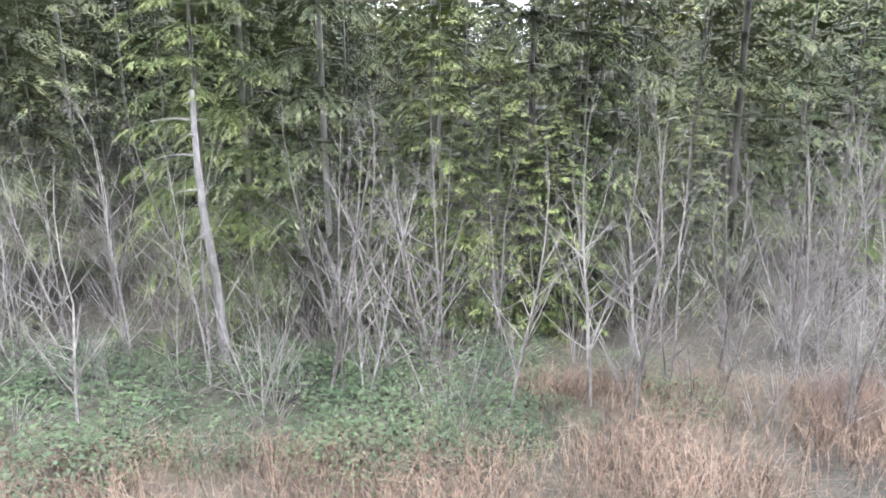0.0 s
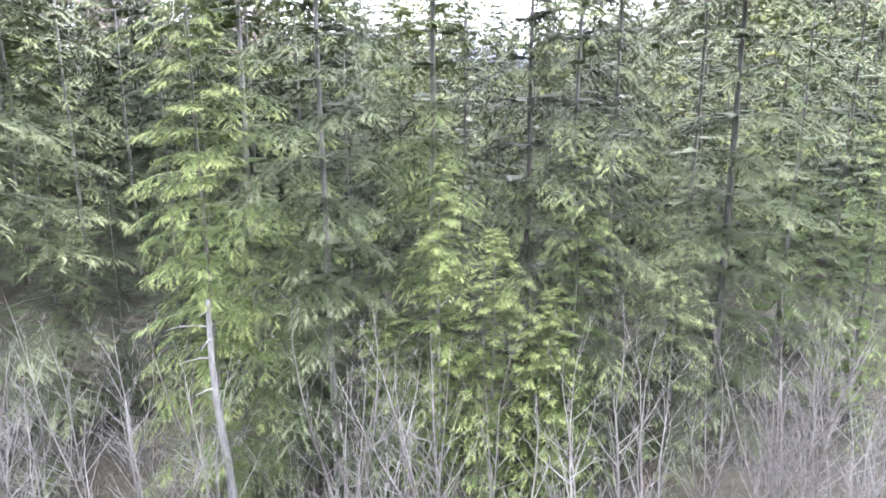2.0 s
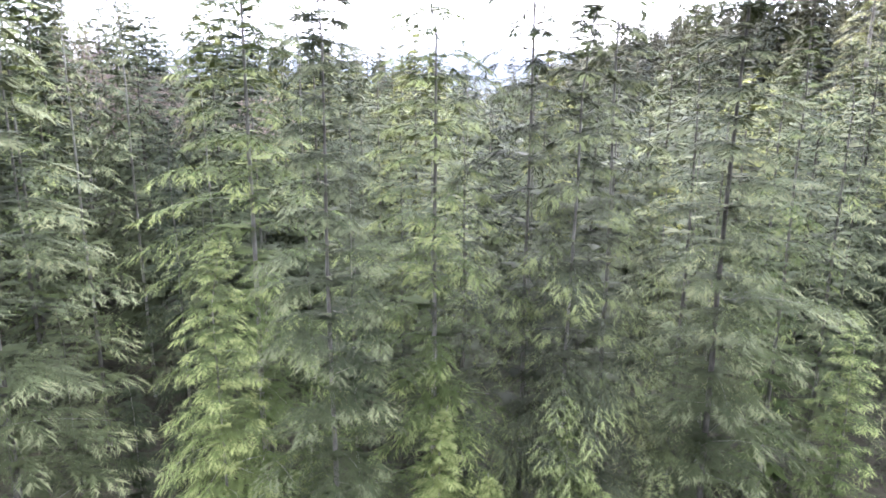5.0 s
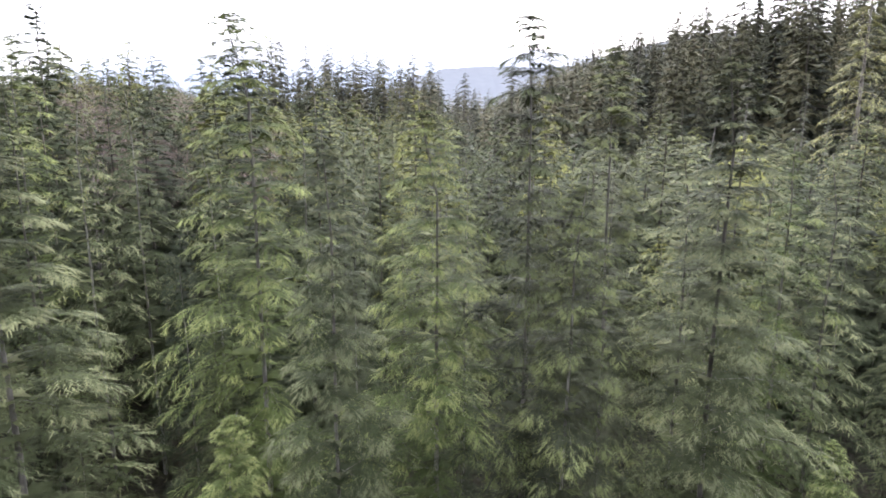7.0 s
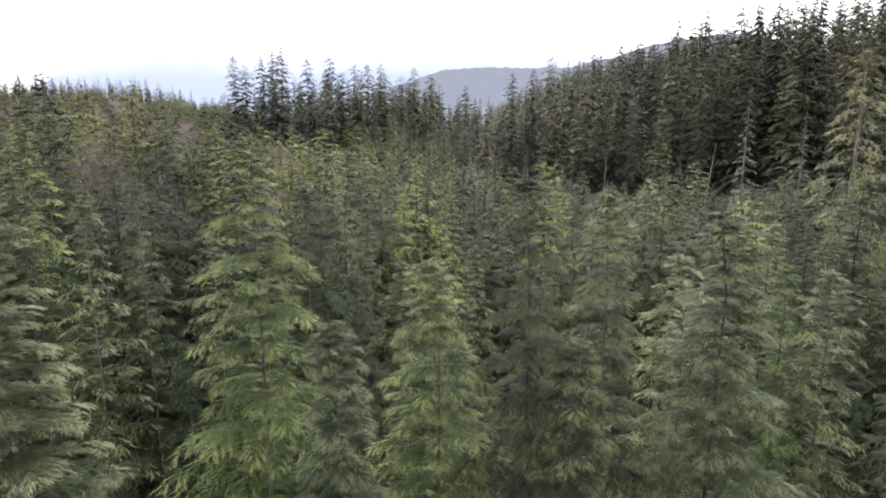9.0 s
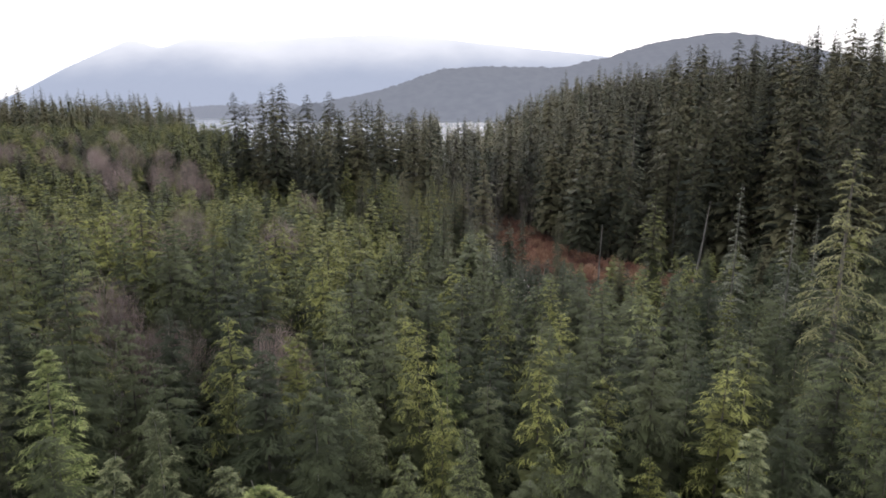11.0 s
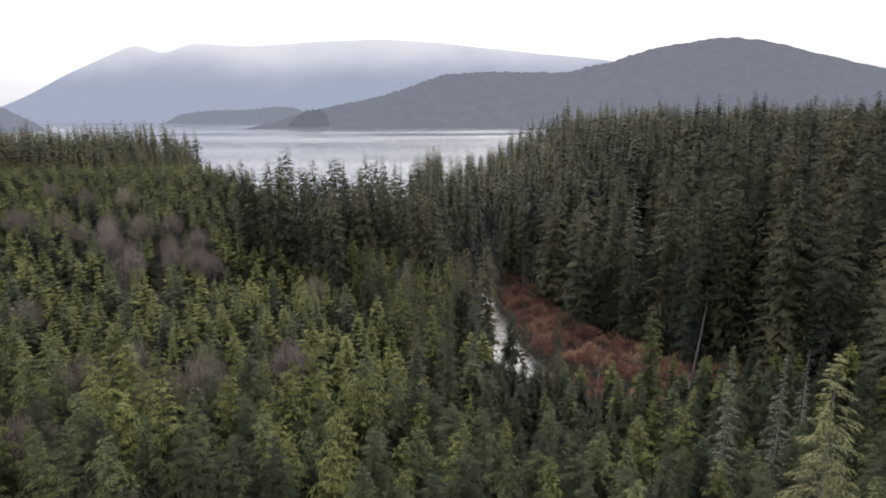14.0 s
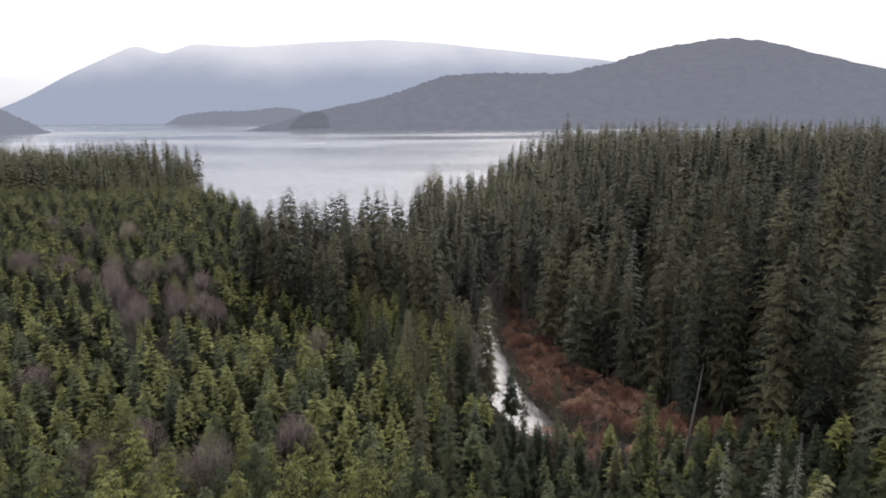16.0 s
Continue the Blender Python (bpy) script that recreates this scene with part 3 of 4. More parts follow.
# form 4: gap trees coloured dark green for the shade between crowns
GROVE2 = [
    (-12.4, 17.0, 23.0, 1, 1.3), (-10.6, 25.3, 16.0, 4, 0.9), (13.4, 24.3, 19.6, 1, 1.0), (15.6, 24.8, 19.2, 0, 1.0),
    (9.1, 23.5, 20.2, 0, 1.0), (-21.5, 33.2, 24.8, 1, 1.1), (12.9, 19.0, 10.5, 1, 1.2), (-8.6, 23.0, 13.5, 4, 1.0),
    (0.9, 22.5, 17.0, 2, 0.9), (-3.2, 23.5, 15.0, 4, 0.9), (17.8, 20.5, 16.0, 2, 1.0), (-17.5, 21.5, 16.0, 4, 1.0),
    (-15.0, 31.5, 22.3, 3, 0.9), (-15.3, 27.3, 22.0, 3, 0.9), (-10.9, 29.9, 20.0, 0, 0.9), (-5.0, 40.2, 18.6, 0, 0.9), (0.3, 48.0, 20.6, 1, 0.9),
    (-9.6, 18.8, 8.0, 4, 1.2), (-12.6, 20.6, 10.0, 4, 1.0), (1.4, 15.3, 7.0, 1, 1.4), (-1.3, 15.4, 5.2, 1, 1.7), (-3.6, 16.8, 8.0, 1, 1.3), (2.8, 15.1, 5.6, 1, 1.6), (0.1, 15.6, 8.8, 1, 1.2), (3.4, 15.6, 9.2, 1, 1.1), (6.3, 16.4, 6.5, 2, 1.4)]
for n, (gx, gy, top, form, wide) in enumerate(GROVE + GROVE2):
    (HEM if n < 9 else HEM2)[form].grow("hemlock", gx, gy, top, LAB_H if form < 2 else LAB_D, "conifer", "hemlocks at the forest edge", n * 77, wide)

# the tall old trees that break the skyline: x, y, top
SKYLINE = [(-65.4, 206, 43.0), (-61.9, 206, 40.3), (-56.3, 205, 43.3), (-52.0, 202, 44.5), (-52.3, 214, 46.3), (-43.4, 211, 42.6), (-35.6, 208, 43.2), (-30.5, 200, 37.6), (-27.3, 205, 40.4),
           (-24.1, 211, 41.0), (-17.8, 200, 37.6), (-8.2, 190, 38.3), (-3.4, 190, 36.2), (7.7, 215, 34.0), (24.8, 232, 39.1), (33.0, 238, 40.8), (40.0, 241, 45.9), (47.2, 235, 42.0),
           (54.8, 240, 49.8), (66.2, 246, 52.0), (73.8, 249, 54.7), (76.8, 240, 51.3), (82.3, 240, 53.7), (79.0, 215, 46.4), (76.8, 194, 56.1), (81.3, 190, 51.0), (77.2, 172, 55.2),
           (79.6, 168, 52.7), (80.6, 160, 52.7), (79.7, 150, 52.8), (81.7, 145, 53.1), (38.4, 174, 34.6), (72.4, 131, 44.2), (82.7, 131, 44.9)]
for n, (px_, py_, top) in enumerate(SKYLINE):
    OLD[n % 3].grow("old_conifer", px_, py_, top, "tall dark old conifer standing above its neighbours", "conifer", "old trees on the skyline", n * 83, 1.0)

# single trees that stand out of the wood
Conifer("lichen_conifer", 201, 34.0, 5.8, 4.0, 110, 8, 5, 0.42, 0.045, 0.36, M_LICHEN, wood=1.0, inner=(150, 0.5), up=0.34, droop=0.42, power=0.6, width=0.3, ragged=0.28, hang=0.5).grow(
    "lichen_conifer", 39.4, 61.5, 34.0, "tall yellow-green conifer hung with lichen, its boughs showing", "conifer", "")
pale = Conifer("weathered_conifer", 203, 28.0, 3.2, 6.0, 84, 4, 3, 0.5, 0.06, 0.2, M_PALE, bark=M_DEAD, wood=1.0, up=0.2, droop=0.35, ragged=0.25)
for px_, py_, top, wide in ((37.0, 78.6, 28.2, 0.9), (46.2, 82.6, 25.4, 0.9), (57.6, 154.8, 26.8, 0.8), (51.9, 173.4, 38.6, 1.3), (55.0, 92.0, 22.0, 0.8)):
    pale.grow("weathered_conifer", px_, py_, top, "pale grey half-dead conifer with thin needles", "conifer", "half-dead conifers", px_ * 50, wide)
LUSH = [Conifer("spruce", 207 + i, 25.0, 3.9, 1.5, 120, 6, 2, 0.5, 0.075, 0.2, mm, fan=0.75, up=0.35, droop=0.38, power=0.6) for i, mm in enumerate((M_YOUNG, M_SPRUCE, M_OLIVE))]
BY_RIVER = ((34.6, 102.3, 25.2, 1.0), (7.0, 125.0, 16.5, 0.8), (11.5, 121.0, 13.0, 0.7), (21.2, 113.5, 14.5, 0.7), (-4.4, 86.9, 24.0, 0.9), (-5.6, 140.5, 19.0, 0.8), (5.3, 79.0, 19.5, 0.8), (16.6, 127.9, 18.8, 0.6), (-4.8, 122.2, 19.4, 0.9), (24.0, 128.9, 17.0, 0.6), (9.5, 108.0, 15.0, 0.8),
            (44.0, 70.0, 18.0, 0.9), (50.0, 66.0, 17.0, 1.0), (40.0, 113.0, 10.0, 1.0),
            (47.0, 110.0, 13.0, 1.0), (56.0, 108.0, 14.0, 1.0), (64.0, 112.0, 15.0, 1.0), (29.5, 103.0, 14.0, 0.9), (45.0, 98.0, 15.0, 0.9))
for n, (px_, py_, top, wide) in enumerate(BY_RIVER):
    LUSH[0 if n == 0 else 1 + n % 2].grow("spruce", px_, py_, top, "broad bright green spruce standing near the river" if n == 0 else "dark green spruce standing near the river", "conifer", "spruces by the river", n * 50, wide)
taken = [(a, b, 2.4) for a, b, *_ in GROVE + GROVE2] + [(a, b, 4.5) for a, b, _ in SKYLINE] + [(39.4, 61.5, 5), (37, 78.6, 3), (46.2, 82.6, 3), (34.6, 102.3, 5), (5.3, 79, 4), (16.6, 127.9, 4), (-4.8, 122.2, 4), (51.9, 173.4, 4)]

# the plantation and the mixed wood behind
rs = np.random.default_rng(5)


def scatter(count, ylim, gap, keep):
    """Random places at least gap apart, inside a wedge that opens away from the clearing."""
    cells, got = {}, []
    for p in taken:
        cells.setdefault((int(p[0] // 8), int(p[1] // 8)), []).append(p)
    for a, b in rs.random((count, 2)):
        y = ylim[0] + (ylim[1] - ylim[0]) * math.sqrt(b)
        x = (2 * a - 1) * (0.74 * y + 9)
        if not keep(x, y):
            continue
        i, j = int(x // 8), int(y // 8)
        d = gap(x, y)
        if any((q[0] - x) ** 2 + (q[1] - y) ** 2 < (d * 0.5 + q[2] * 0.5) ** 2
               for di in (-1, 0, 1) for dj in (-1, 0, 1) for q in cells.get((i + di, j + dj), ())):
            continue
        p = (x, y, d)
        cells.setdefault((i, j), []).append(p)
        taken.append(p)
        got.append((x, y))
    return got


def in_marsh(x, y):
    """The open strip along the river."""
    r = river_x(y)
    if 121 < y < 142 and 14 < x < 70:
        return True
    return 116 < y < 440 and r - (8 if y < 210 else 3.5) < x < r + 0.0 + np.interp(y, [116, 130, 145, 160, 185, 215, 250, 440], [-5, 10, 36, 32, 24, 18, 4, 3])


ALDERS = [(-26.4, 102.6), (-51.1, 98.2), (-54.1, 89.4), (-35.4, 87.4), (-83.5, 122.1), (-87.9, 171.9), (-99.5, 185.0), (-91.0, 188.0), (-110.0, 188.0), (-86.0, 198.0),
          (-82.0, 163.0), (-73.0, 168.0), (-70.0, 177.0), (-78.0, 177.0), (-64.0, 170.0), (-130.0, 195.0), (-138.9, 244.0), (-160.0, 258.0), (-104.0, 195.0), (-32.8, 153.9), (-122.0, 200.0), (-95.0, 177.0), (-75.0, 190.0), (-120.0, 238.0), (-140.0, 205.0),
          (-23.9, 52.5), (-15.1, 54.5), (-29.4, 52.9), (-51.2, 72.0), (-40.6, 85.6)]
RIVERSIDE = ((2.5, 226.0, 27.0), (-1.5, 236.0, 22.0), (27.0, 214.0, 17.0), (31.0, 222.0, 17.0), (12.5, 200.0, 10.0), (8.5, 143.6, 18.0), (22.0, 236.0, 18.0), (5.0, 168.0, 10.0),
             (7.0, 206.0, 20.0), (14.0, 216.0, 22.0), (20.0, 224.0, 20.0), (26.0, 204.0, 13.0), (30.0, 230.0, 21.0))
taken += [(a, b, 6.5) for a, b in ALDERS] + [(a, b, 6.5) for a, b, _ in RIVERSIDE]


def wood_of(x, y):
    """Which wood stands here: 0 none, 1 plantation, 2 old forest."""
    if lake_depth(x, y) > -6 or in_marsh(x, y) or (124 < y < 140 and 9 < x < 34):
        return 0
    if x > foot(y) - (12 if y < 160 else 6) and y > 60:
        return 2
    if y > 92 and np.interp(y, [92, 113, 136, 181], [-3, -9, -15, -28]) < x < 0.06 * y - 2.8 and y < 190:
        return 3
    if y > 150 and np.interp(y, [150, 180, 250, 300], [-14, -34, -78, -60]) < x < 60:
        return 2
    if y > 375 and x < -0.35 * y:
        return 2
    return 1


def top_of(x, y, kind):
    g = float(ground_z(x, y))
    if kind == 1 and 80 < y < 125 and 8 < x < 66:
        return g + rs.normal(12.5 if y > 98 and x < 42 else 14.0, 1.5)
    if kind == 4:
        return g + rs.uniform(5.0, 11.0)
    if kind == 5:
        return g + rs.normal(22.0, 2.0)
    if kind == 3:
        return g + rs.normal(24.0, 3.0)
    if kind == 1:
        return g + rs.normal(18.0, 1.7) * (0.88 if y > 150 else 1.0) + (1.8 if y < 75 and x < 10 else 0)
    if x < -100:
        return float(np.interp(x, [-330, -250, -215, -190, -140], [43, 46, 41, 36, 31])) + rs.normal(0, 4)
    if x < 0:
        return float(np.interp(y, [150, 180, 220, 300], [31, 34, 36, 35])) + rs.normal(0, 2.5)
    if x < 30 and y < 260:
        return g + rs.normal(27.0, 3.0)
    return g + rs.normal(float(np.interp(y, [150, 200, 250, 300], [38, 36, 33, 31])) - 7.0 * min(1.0, max(0.0, (x - 70) / 35)) * (y < 260), 4.0)


def form_of(x, y):
    """Darker trees grow towards the river, lighter ones in the plantation."""
    if rs.random() < (0.58 if x > 4 and y > 30 else 0.38 if y < 78 else 0.08):
        return 4
    if y < 78 and rs.random() < 0.35:
        return 2
    return int(rs.integers(4))


young_at = scatter(16000, (24, 135), lambda x, y: 3.8 if y < 55 else 4.1, lambda x, y: wood_of(x, y) == 1)
young_at.sort(key=lambda p: p[1])
NEAR = 300
for n, (px_, py_) in enumerate(young_at[:NEAR]):
    # most of the nearest trees take dark needles, as shade in the gaps
    (HEM2 if n < 28 else YOUNG if n < 115 else YOUNG2)[(2, 4)[n % 2] if n < 28 and n % 4 else form_of(px_, py_)].grow("young_conifer", px_, py_, top_of(px_, py_, 1), LAB_Y, "conifer", "plantation trees", rs.uniform(0, 360), rs.uniform(0.85, 1.2))
rest = young_at[NEAR:]
bank_at = scatter(3000, (92, 190), lambda x, y: 5.0, lambda x, y: wood_of(x, y) == 3)
for n, (px_, py_) in enumerate(bank_at[:130]):
    LUSH[(0, 1, 2, 0, 2)[n % 5]].grow("riverbank_spruce", px_, py_, top_of(px_, py_, 3), "tall dark spruce on the wooded river bank" if n % 5 == 1 else "tall olive green spruce on the wooded river bank", "conifer", "spruces on the river bank", rs.uniform(0, 360), rs.uniform(0.8, 1.1))
old_at = scatter(26000, (80, 545), lambda x, y: 6.6, lambda x, y: wood_of(x, y) == 2)
old_at.sort(key=lambda p: p[1])
for n, (px_, py_) in enumerate(old_at[:100]):
    OLD[n % 3].grow("old_conifer", px_, py_, top_of(px_, py_, 2), LAB_O, "conifer", "old forest trees", rs.uniform(0, 360), rs.uniform(0.8, 1.15))
far_young = scatter(60000, (135, 480), lambda x, y: 4.1, lambda x, y: wood_of(x, y) == 1)


def wood_form(seed, H, R, base, nb, per, tw, r, **more):
    """One tree of a joined wood."""
    V, F, idx, _ = crown(seed, H, R, base, nb, per, 1, 0, tw, fan=0.95, **more)
    return V, F, idx, halves(*trunk(H, r, seed, k=3, sides=4)), H


def forest(name, places, forms, kind, label, foliage):
    vs, fs, ms, at = [], [], [], 0
    for n, (x, y) in enumerate(places):
        V, F, idx, T, H = forms[n % len(forms)]
        g = float(ground_z(x, y))
        k = (top_of(x, y, kind) - g) / H
        a = rs.uniform(0, 2 * math.pi)
        w = k * rs.uniform(0.85, 1.2)
        ca, sa = math.cos(a) * w, math.sin(a) * w
        m_leaf = form_of(x, y) if len(foliage) > 1 else 0
        for (U, Q, m) in ((V, F, np.choose(idx, [m_leaf, 0, 2 * len(foliage) + 1, m_leaf + len(foliage) + 1])), (*T, len(foliage))):
            W = np.stack([U[:, 0] * ca - U[:, 1] * sa + x, U[:, 0] * sa + U[:, 1] * ca + y, U[:, 2] * k + g], -1)
            vs.append(W)
            fs.append(Q + at)
            ms.append(m * np.ones(len(Q)))
            at += len(W)
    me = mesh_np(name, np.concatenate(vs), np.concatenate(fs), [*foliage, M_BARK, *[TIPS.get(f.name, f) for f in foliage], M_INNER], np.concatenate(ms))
    return tagged(new(name, me), label, "forest", kind="stuff")


mid_forms = [wood_form(80 + i, 16, r, 2.0, 90, 2, 0.1, 0.08, **BUSHY) for i, r in enumerate((3.3, 2.9, 3.5, 3.1))]
mid2_forms = [wood_form(85 + i, 16, r, 3.0, 76, 1, 0.12, 0.08, **BUSHY) for i, r in enumerate((3.4, 3.0, 3.6, 3.2))]
old2_forms = [wood_form(95 + i, 36, r, 5.0, 110, 2, 0.2, 0.26, levels=28, jit=0.3, **TIERED) for i, r in enumerate((5.4, 6.2, 5.8, 5.0))]
far_forms = [wood_form(90 + i, 16, r, 5.0, 52, 1, 0.2, 0.08, **BUSHY) for i, r in enumerate((3.5, 3.1, 3.7, 3.3))]
old_forms = [wood_form(100 + i, 36, r, 9.0, 54, 1, 0.36, 0.26, **TIERED) for i, r in enumerate((5.4, 6.2, 5.8, 5.0))]
# unseen trees behind and beside the camera, added to block sky light
behind = [(x, y) for x, y in rs.uniform((-48, -36), (48, 20), (420, 2)) if math.hypot(x, y - 6) > 18 and (y < -10 or abs(x) > 22 + 0.5 * y)]
forest("conifers_round_the_clearing", behind, mid2_forms, 5, "unseen dense dark conifers added round the clearing to shade its low growth", [M_SPRUCE])
forest("young_conifers", rest, mid_forms, 1, "dense plantation of young green conifers", [M_YOUNG, M_YOUNG, M_DARKHEM, M_YOUNG, M_SPRUCE])
far_young.sort(key=lambda p: p[1])
forest("plantation_beyond", [p for p in far_young if p[1] < 215], mid2_forms, 1, "dense plantation of young conifers on the rise", [M_YOUNG, M_YOUNG, M_DARKHEM, M_YOUNG, M_SPRUCE])
forest("distant_young_conifers", [p for p in far_young if p[1] >= 215], far_forms, 1, "distant dense plantation of young conifers", [M_YOUNG, M_YOUNG, M_DARKHEM, M_YOUNG, M_SPRUCE])
under = scatter(2600, (104, 235), lambda x, y: 2.6, lambda x, y: foot(y) - 15 < x < foot(y) + 30 and wood_of(x, y) in (1, 2))
forest("forest_edge_growth", under, far_forms, 4, "low dark conifer growth at the foot of the forest", [M_SPRUCE])
forest("old_conifers_on_the_slope", old_at[100:450], old2_forms, 2, "tall dark mature conifers on the lower slope", [M_OLIVE, M_SPRUCE, M_OLIVE, M_OLD, M_OLD])
forest("old_conifers", old_at[450:], old_forms, 2, "tall dark mature conifer forest on the slope", [M_OLIVE, M_SPRUCE, M_OLIVE, M_OLD, M_OLD])


# ---- bare trees and brush ----
def bare_tree(seed, H, r, nbr, nsub, spread, first=0.2, stems=1, sides=4, twig=0.35, lean=0.1, arch=0.0):
    """A leafless tree: stems, rising branches and twigs."""
    g = np.random.default_rng(seed)
    parts = []
    for st in range(stems):
        a0 = g.uniform(0, 6.28)
        tilt = lean * g.uniform(0.4, 1.4) * (1 if stems == 1 else 1.8)
        hh = H * g.uniform(0.7, 1.0) if st else H
        k = 7
        t = np.linspace(0, 1, k)
        wob = np.cumsum(g.normal(0, 0.018 * hh, (k, 2)), 0) * t[:, None]
        P = np.stack([math.cos(a0) * tilt * hh * t + wob[:, 0], math.sin(a0) * tilt * hh * t + wob[:, 1], hh * (t - arch * t ** 3) - 0.15 * (t == 0)], -1)
        rr = r * (1 - 0.9 * t) * (1.0 if stems == 1 else 0.7)
        parts.append(tubes(P[None], rr[None], sides))
        tb = np.sort(g.uniform(first, 0.97, nbr))
        p0 = np.stack([np.interp(tb, t, P[:, c]) for c in range(3)], -1)
        az = np.arange(nbr) * 2.4 + g.normal(0, 0.5, nbr)
        L = hh * spread * (1.1 - tb * 0.8) * g.uniform(0.6, 1.2, nbr)
        el = g.uniform(0.5, 1.15, nbr)
        kb = 4
        s = np.linspace(0, 1, kb)
        d = np.stack([np.cos(az) * np.cos(el), np.sin(az) * np.cos(el), np.sin(el)], -1)
        B = p0[:, None] + d[:, None] * (L[:, None] * s)[..., None]
        B[..., 2] += (L[:, None] * 0.22 * s ** 2)
        B += g.normal(0, 0.02, B.shape) * L[:, None, None] * s[:, None]
        rb = np.interp(tb, t, rr)[:, None] * 0.6 * (1 - 0.85 * s)
        parts.append(tubes(B, rb, 3))
        if nsub:
            ss = g.uniform(0.2, 0.95, (nbr, nsub))
            q0 = np.stack([np.stack([np.interp(ss[i], s, B[i, :, c]) for c in range(3)], -1) for i in range(nbr)])
            dd = unit(d[:, None] * 1.0 + g.normal(0, 0.55, (nbr, nsub, 3)) + np.array([0, 0, 0.3]))
            l2 = L[:, None] * twig * g.uniform(0.5, 1.3, (nbr, nsub))
            s3 = np.linspace(0, 1, 3)
            T = q0[:, :, None] + dd[:, :, None] * (l2[..., None] * s3)[..., None]
            T += g.normal(0, 0.04, T.shape) * l2[..., None, None] * s3[:, None]
            r2 = np.maximum(rb.mean() * 0.5, 0.0025) * (1 - 0.8 * s3) * np.ones((nbr * nsub, 1))
            parts.append(tubes(T.reshape(-1, 3, 3), r2, 3))
    return join(parts)


def plant(name, me, x, y, label, category, group, turn, size=1.0, tilt=0.0, z=None):
    ob = new(name, me)
    ob.matrix_basis = pose(x, y, float(ground_z(x, y)) if z is None else z, tilt, 0, turn) @ Matrix.Diagonal((size, size, size, 1))
    return tagged(ob, label, category, group)


def twig_fan(seed, n, R, z0, H, w, flat=0.6, near=0.35, far=0.72, bend=0.04):
    """Fine twigs fanning out to a rounded crown, each a slim pointed blade."""
    g = np.random.default_rng(seed)
    a, c = g.uniform(0, 6.28, n), g.random(n) ** flat
    lump = 1 + 0.22 * np.sin(a * 3 + seed) + 0.12 * np.sin(a * 7 + c * 5)
    el = np.arcsin(np.clip(c, 0, 1))
    tip = np.stack([np.cos(a) * np.cos(el) * R * lump, np.sin(a) * np.cos(el) * R * lump, z0 + (H - z0) * np.sin(el) * g.uniform(0.8, 1.05, n)], -1)
    root = np.stack([np.cos(a) * R * 0.12, np.sin(a) * R * 0.12, np.full(n, z0 * 0.6)], -1)
    s0 = g.uniform(near, far, n)[:, None]
    P = root + (tip - root) * s0 + g.normal(0, bend * R, (n, 3))
    d = unit(tip - P)
    sd = unit(np.cross(d, g.normal(0, 1, (n, 3)))) * w
    m = (P + tip) / 2 + g.normal(0, bend * R, (n, 3))
    V = np.stack([P - sd, m - sd * 0.8, tip, m + sd * 0.8], 1).reshape(-1, 3)
    return V, np.arange(len(V)).reshape(-1, 4)


alder_forms = [(mesh_np("alder_stems", *bare_tree(300 + i, 15.0, 0.12, 13, 3, 0.22, first=0.4, stems=5, sides=3, twig=0.5, lean=0.09), [M_TWIG]),
                mesh_np("alder_twigs", *twig_fan(310 + i, 1050, 4.2, 9.5, 15.8, 0.0115, near=0.45, far=0.9, bend=0.12), [M_MAUVE])) for i in range(3)]
for n, (x, y) in enumerate(ALDERS):
    alder = new("bare_alder")
    part("trunk", alder_forms[n % 3][0], alder)
    part("crown", alder_forms[n % 3][1], alder, "fine mauve-grey twigs")
    alder.matrix_basis = pose(x, y, float(ground_z(x, y)), 0, 0, n * 61) @ Matrix.Diagonal((1, 1, 0.9 + 0.08 * (n % 4) if y < 70 else 1.08 + 0.05 * (n % 4), 1))
    tagged(alder, "leafless mauve-grey alder among the conifers", "tree", "bare alders")

river_forms = [mesh_np("bare_riverside_tree", *bare_tree(320 + i, 22.0, 0.2, 24, 14, 0.2, first=0.3, stems=2, twig=0.4, lean=0.07), [M_TWIG]) for i in range(2)]
for n, (x, y, top) in enumerate(RIVERSIDE):
    plant("bare_riverside_tree", river_forms[n % 2], x, y, "leafless pale grey tree on the river bank", "tree", "bare trees by the river", n * 47, (top + 6) / 22.0)

sapling_forms = [mesh_np("alder_sapling", *bare_tree(340 + i, 5.5, 0.036, 16, 6, 0.34, first=0.12, stems=1 + i % 2, lean=0.14, sides=4, twig=0.45), [M_TWIG]) for i in range(6)]
spots = np.random.default_rng(12)
for n in range(72):
    x, y = spots.uniform(-12, 12.5), spots.uniform(9.8, 14.4)
    plant("alder_sapling", sapling_forms[n % 6], x, y, "leafless grey alder sapling in the brush", "sapling", "alder saplings", spots.uniform(0, 360), spots.uniform(0.5, 1.1), spots.normal(0, 7))
brush_forms = [mesh_np("bare_brush", *bare_tree(360 + i, 2.7, 0.014, 6, 3, 0.36, first=0.15, stems=5, lean=0.25, arch=0.18, twig=0.5), [M_TWIG]) for i in range(5)]
for n in range(100):
    x, y = spots.uniform(-14, 14.5), spots.uniform(9.6, 16.5)
    plant("bare_shrub", brush_forms[n % 5], x, y, "tangled leafless shrub of thin grey canes", "shrub", "bare shrubs in the clearing", spots.uniform(0, 360), spots.uniform(0.6, 1.25))

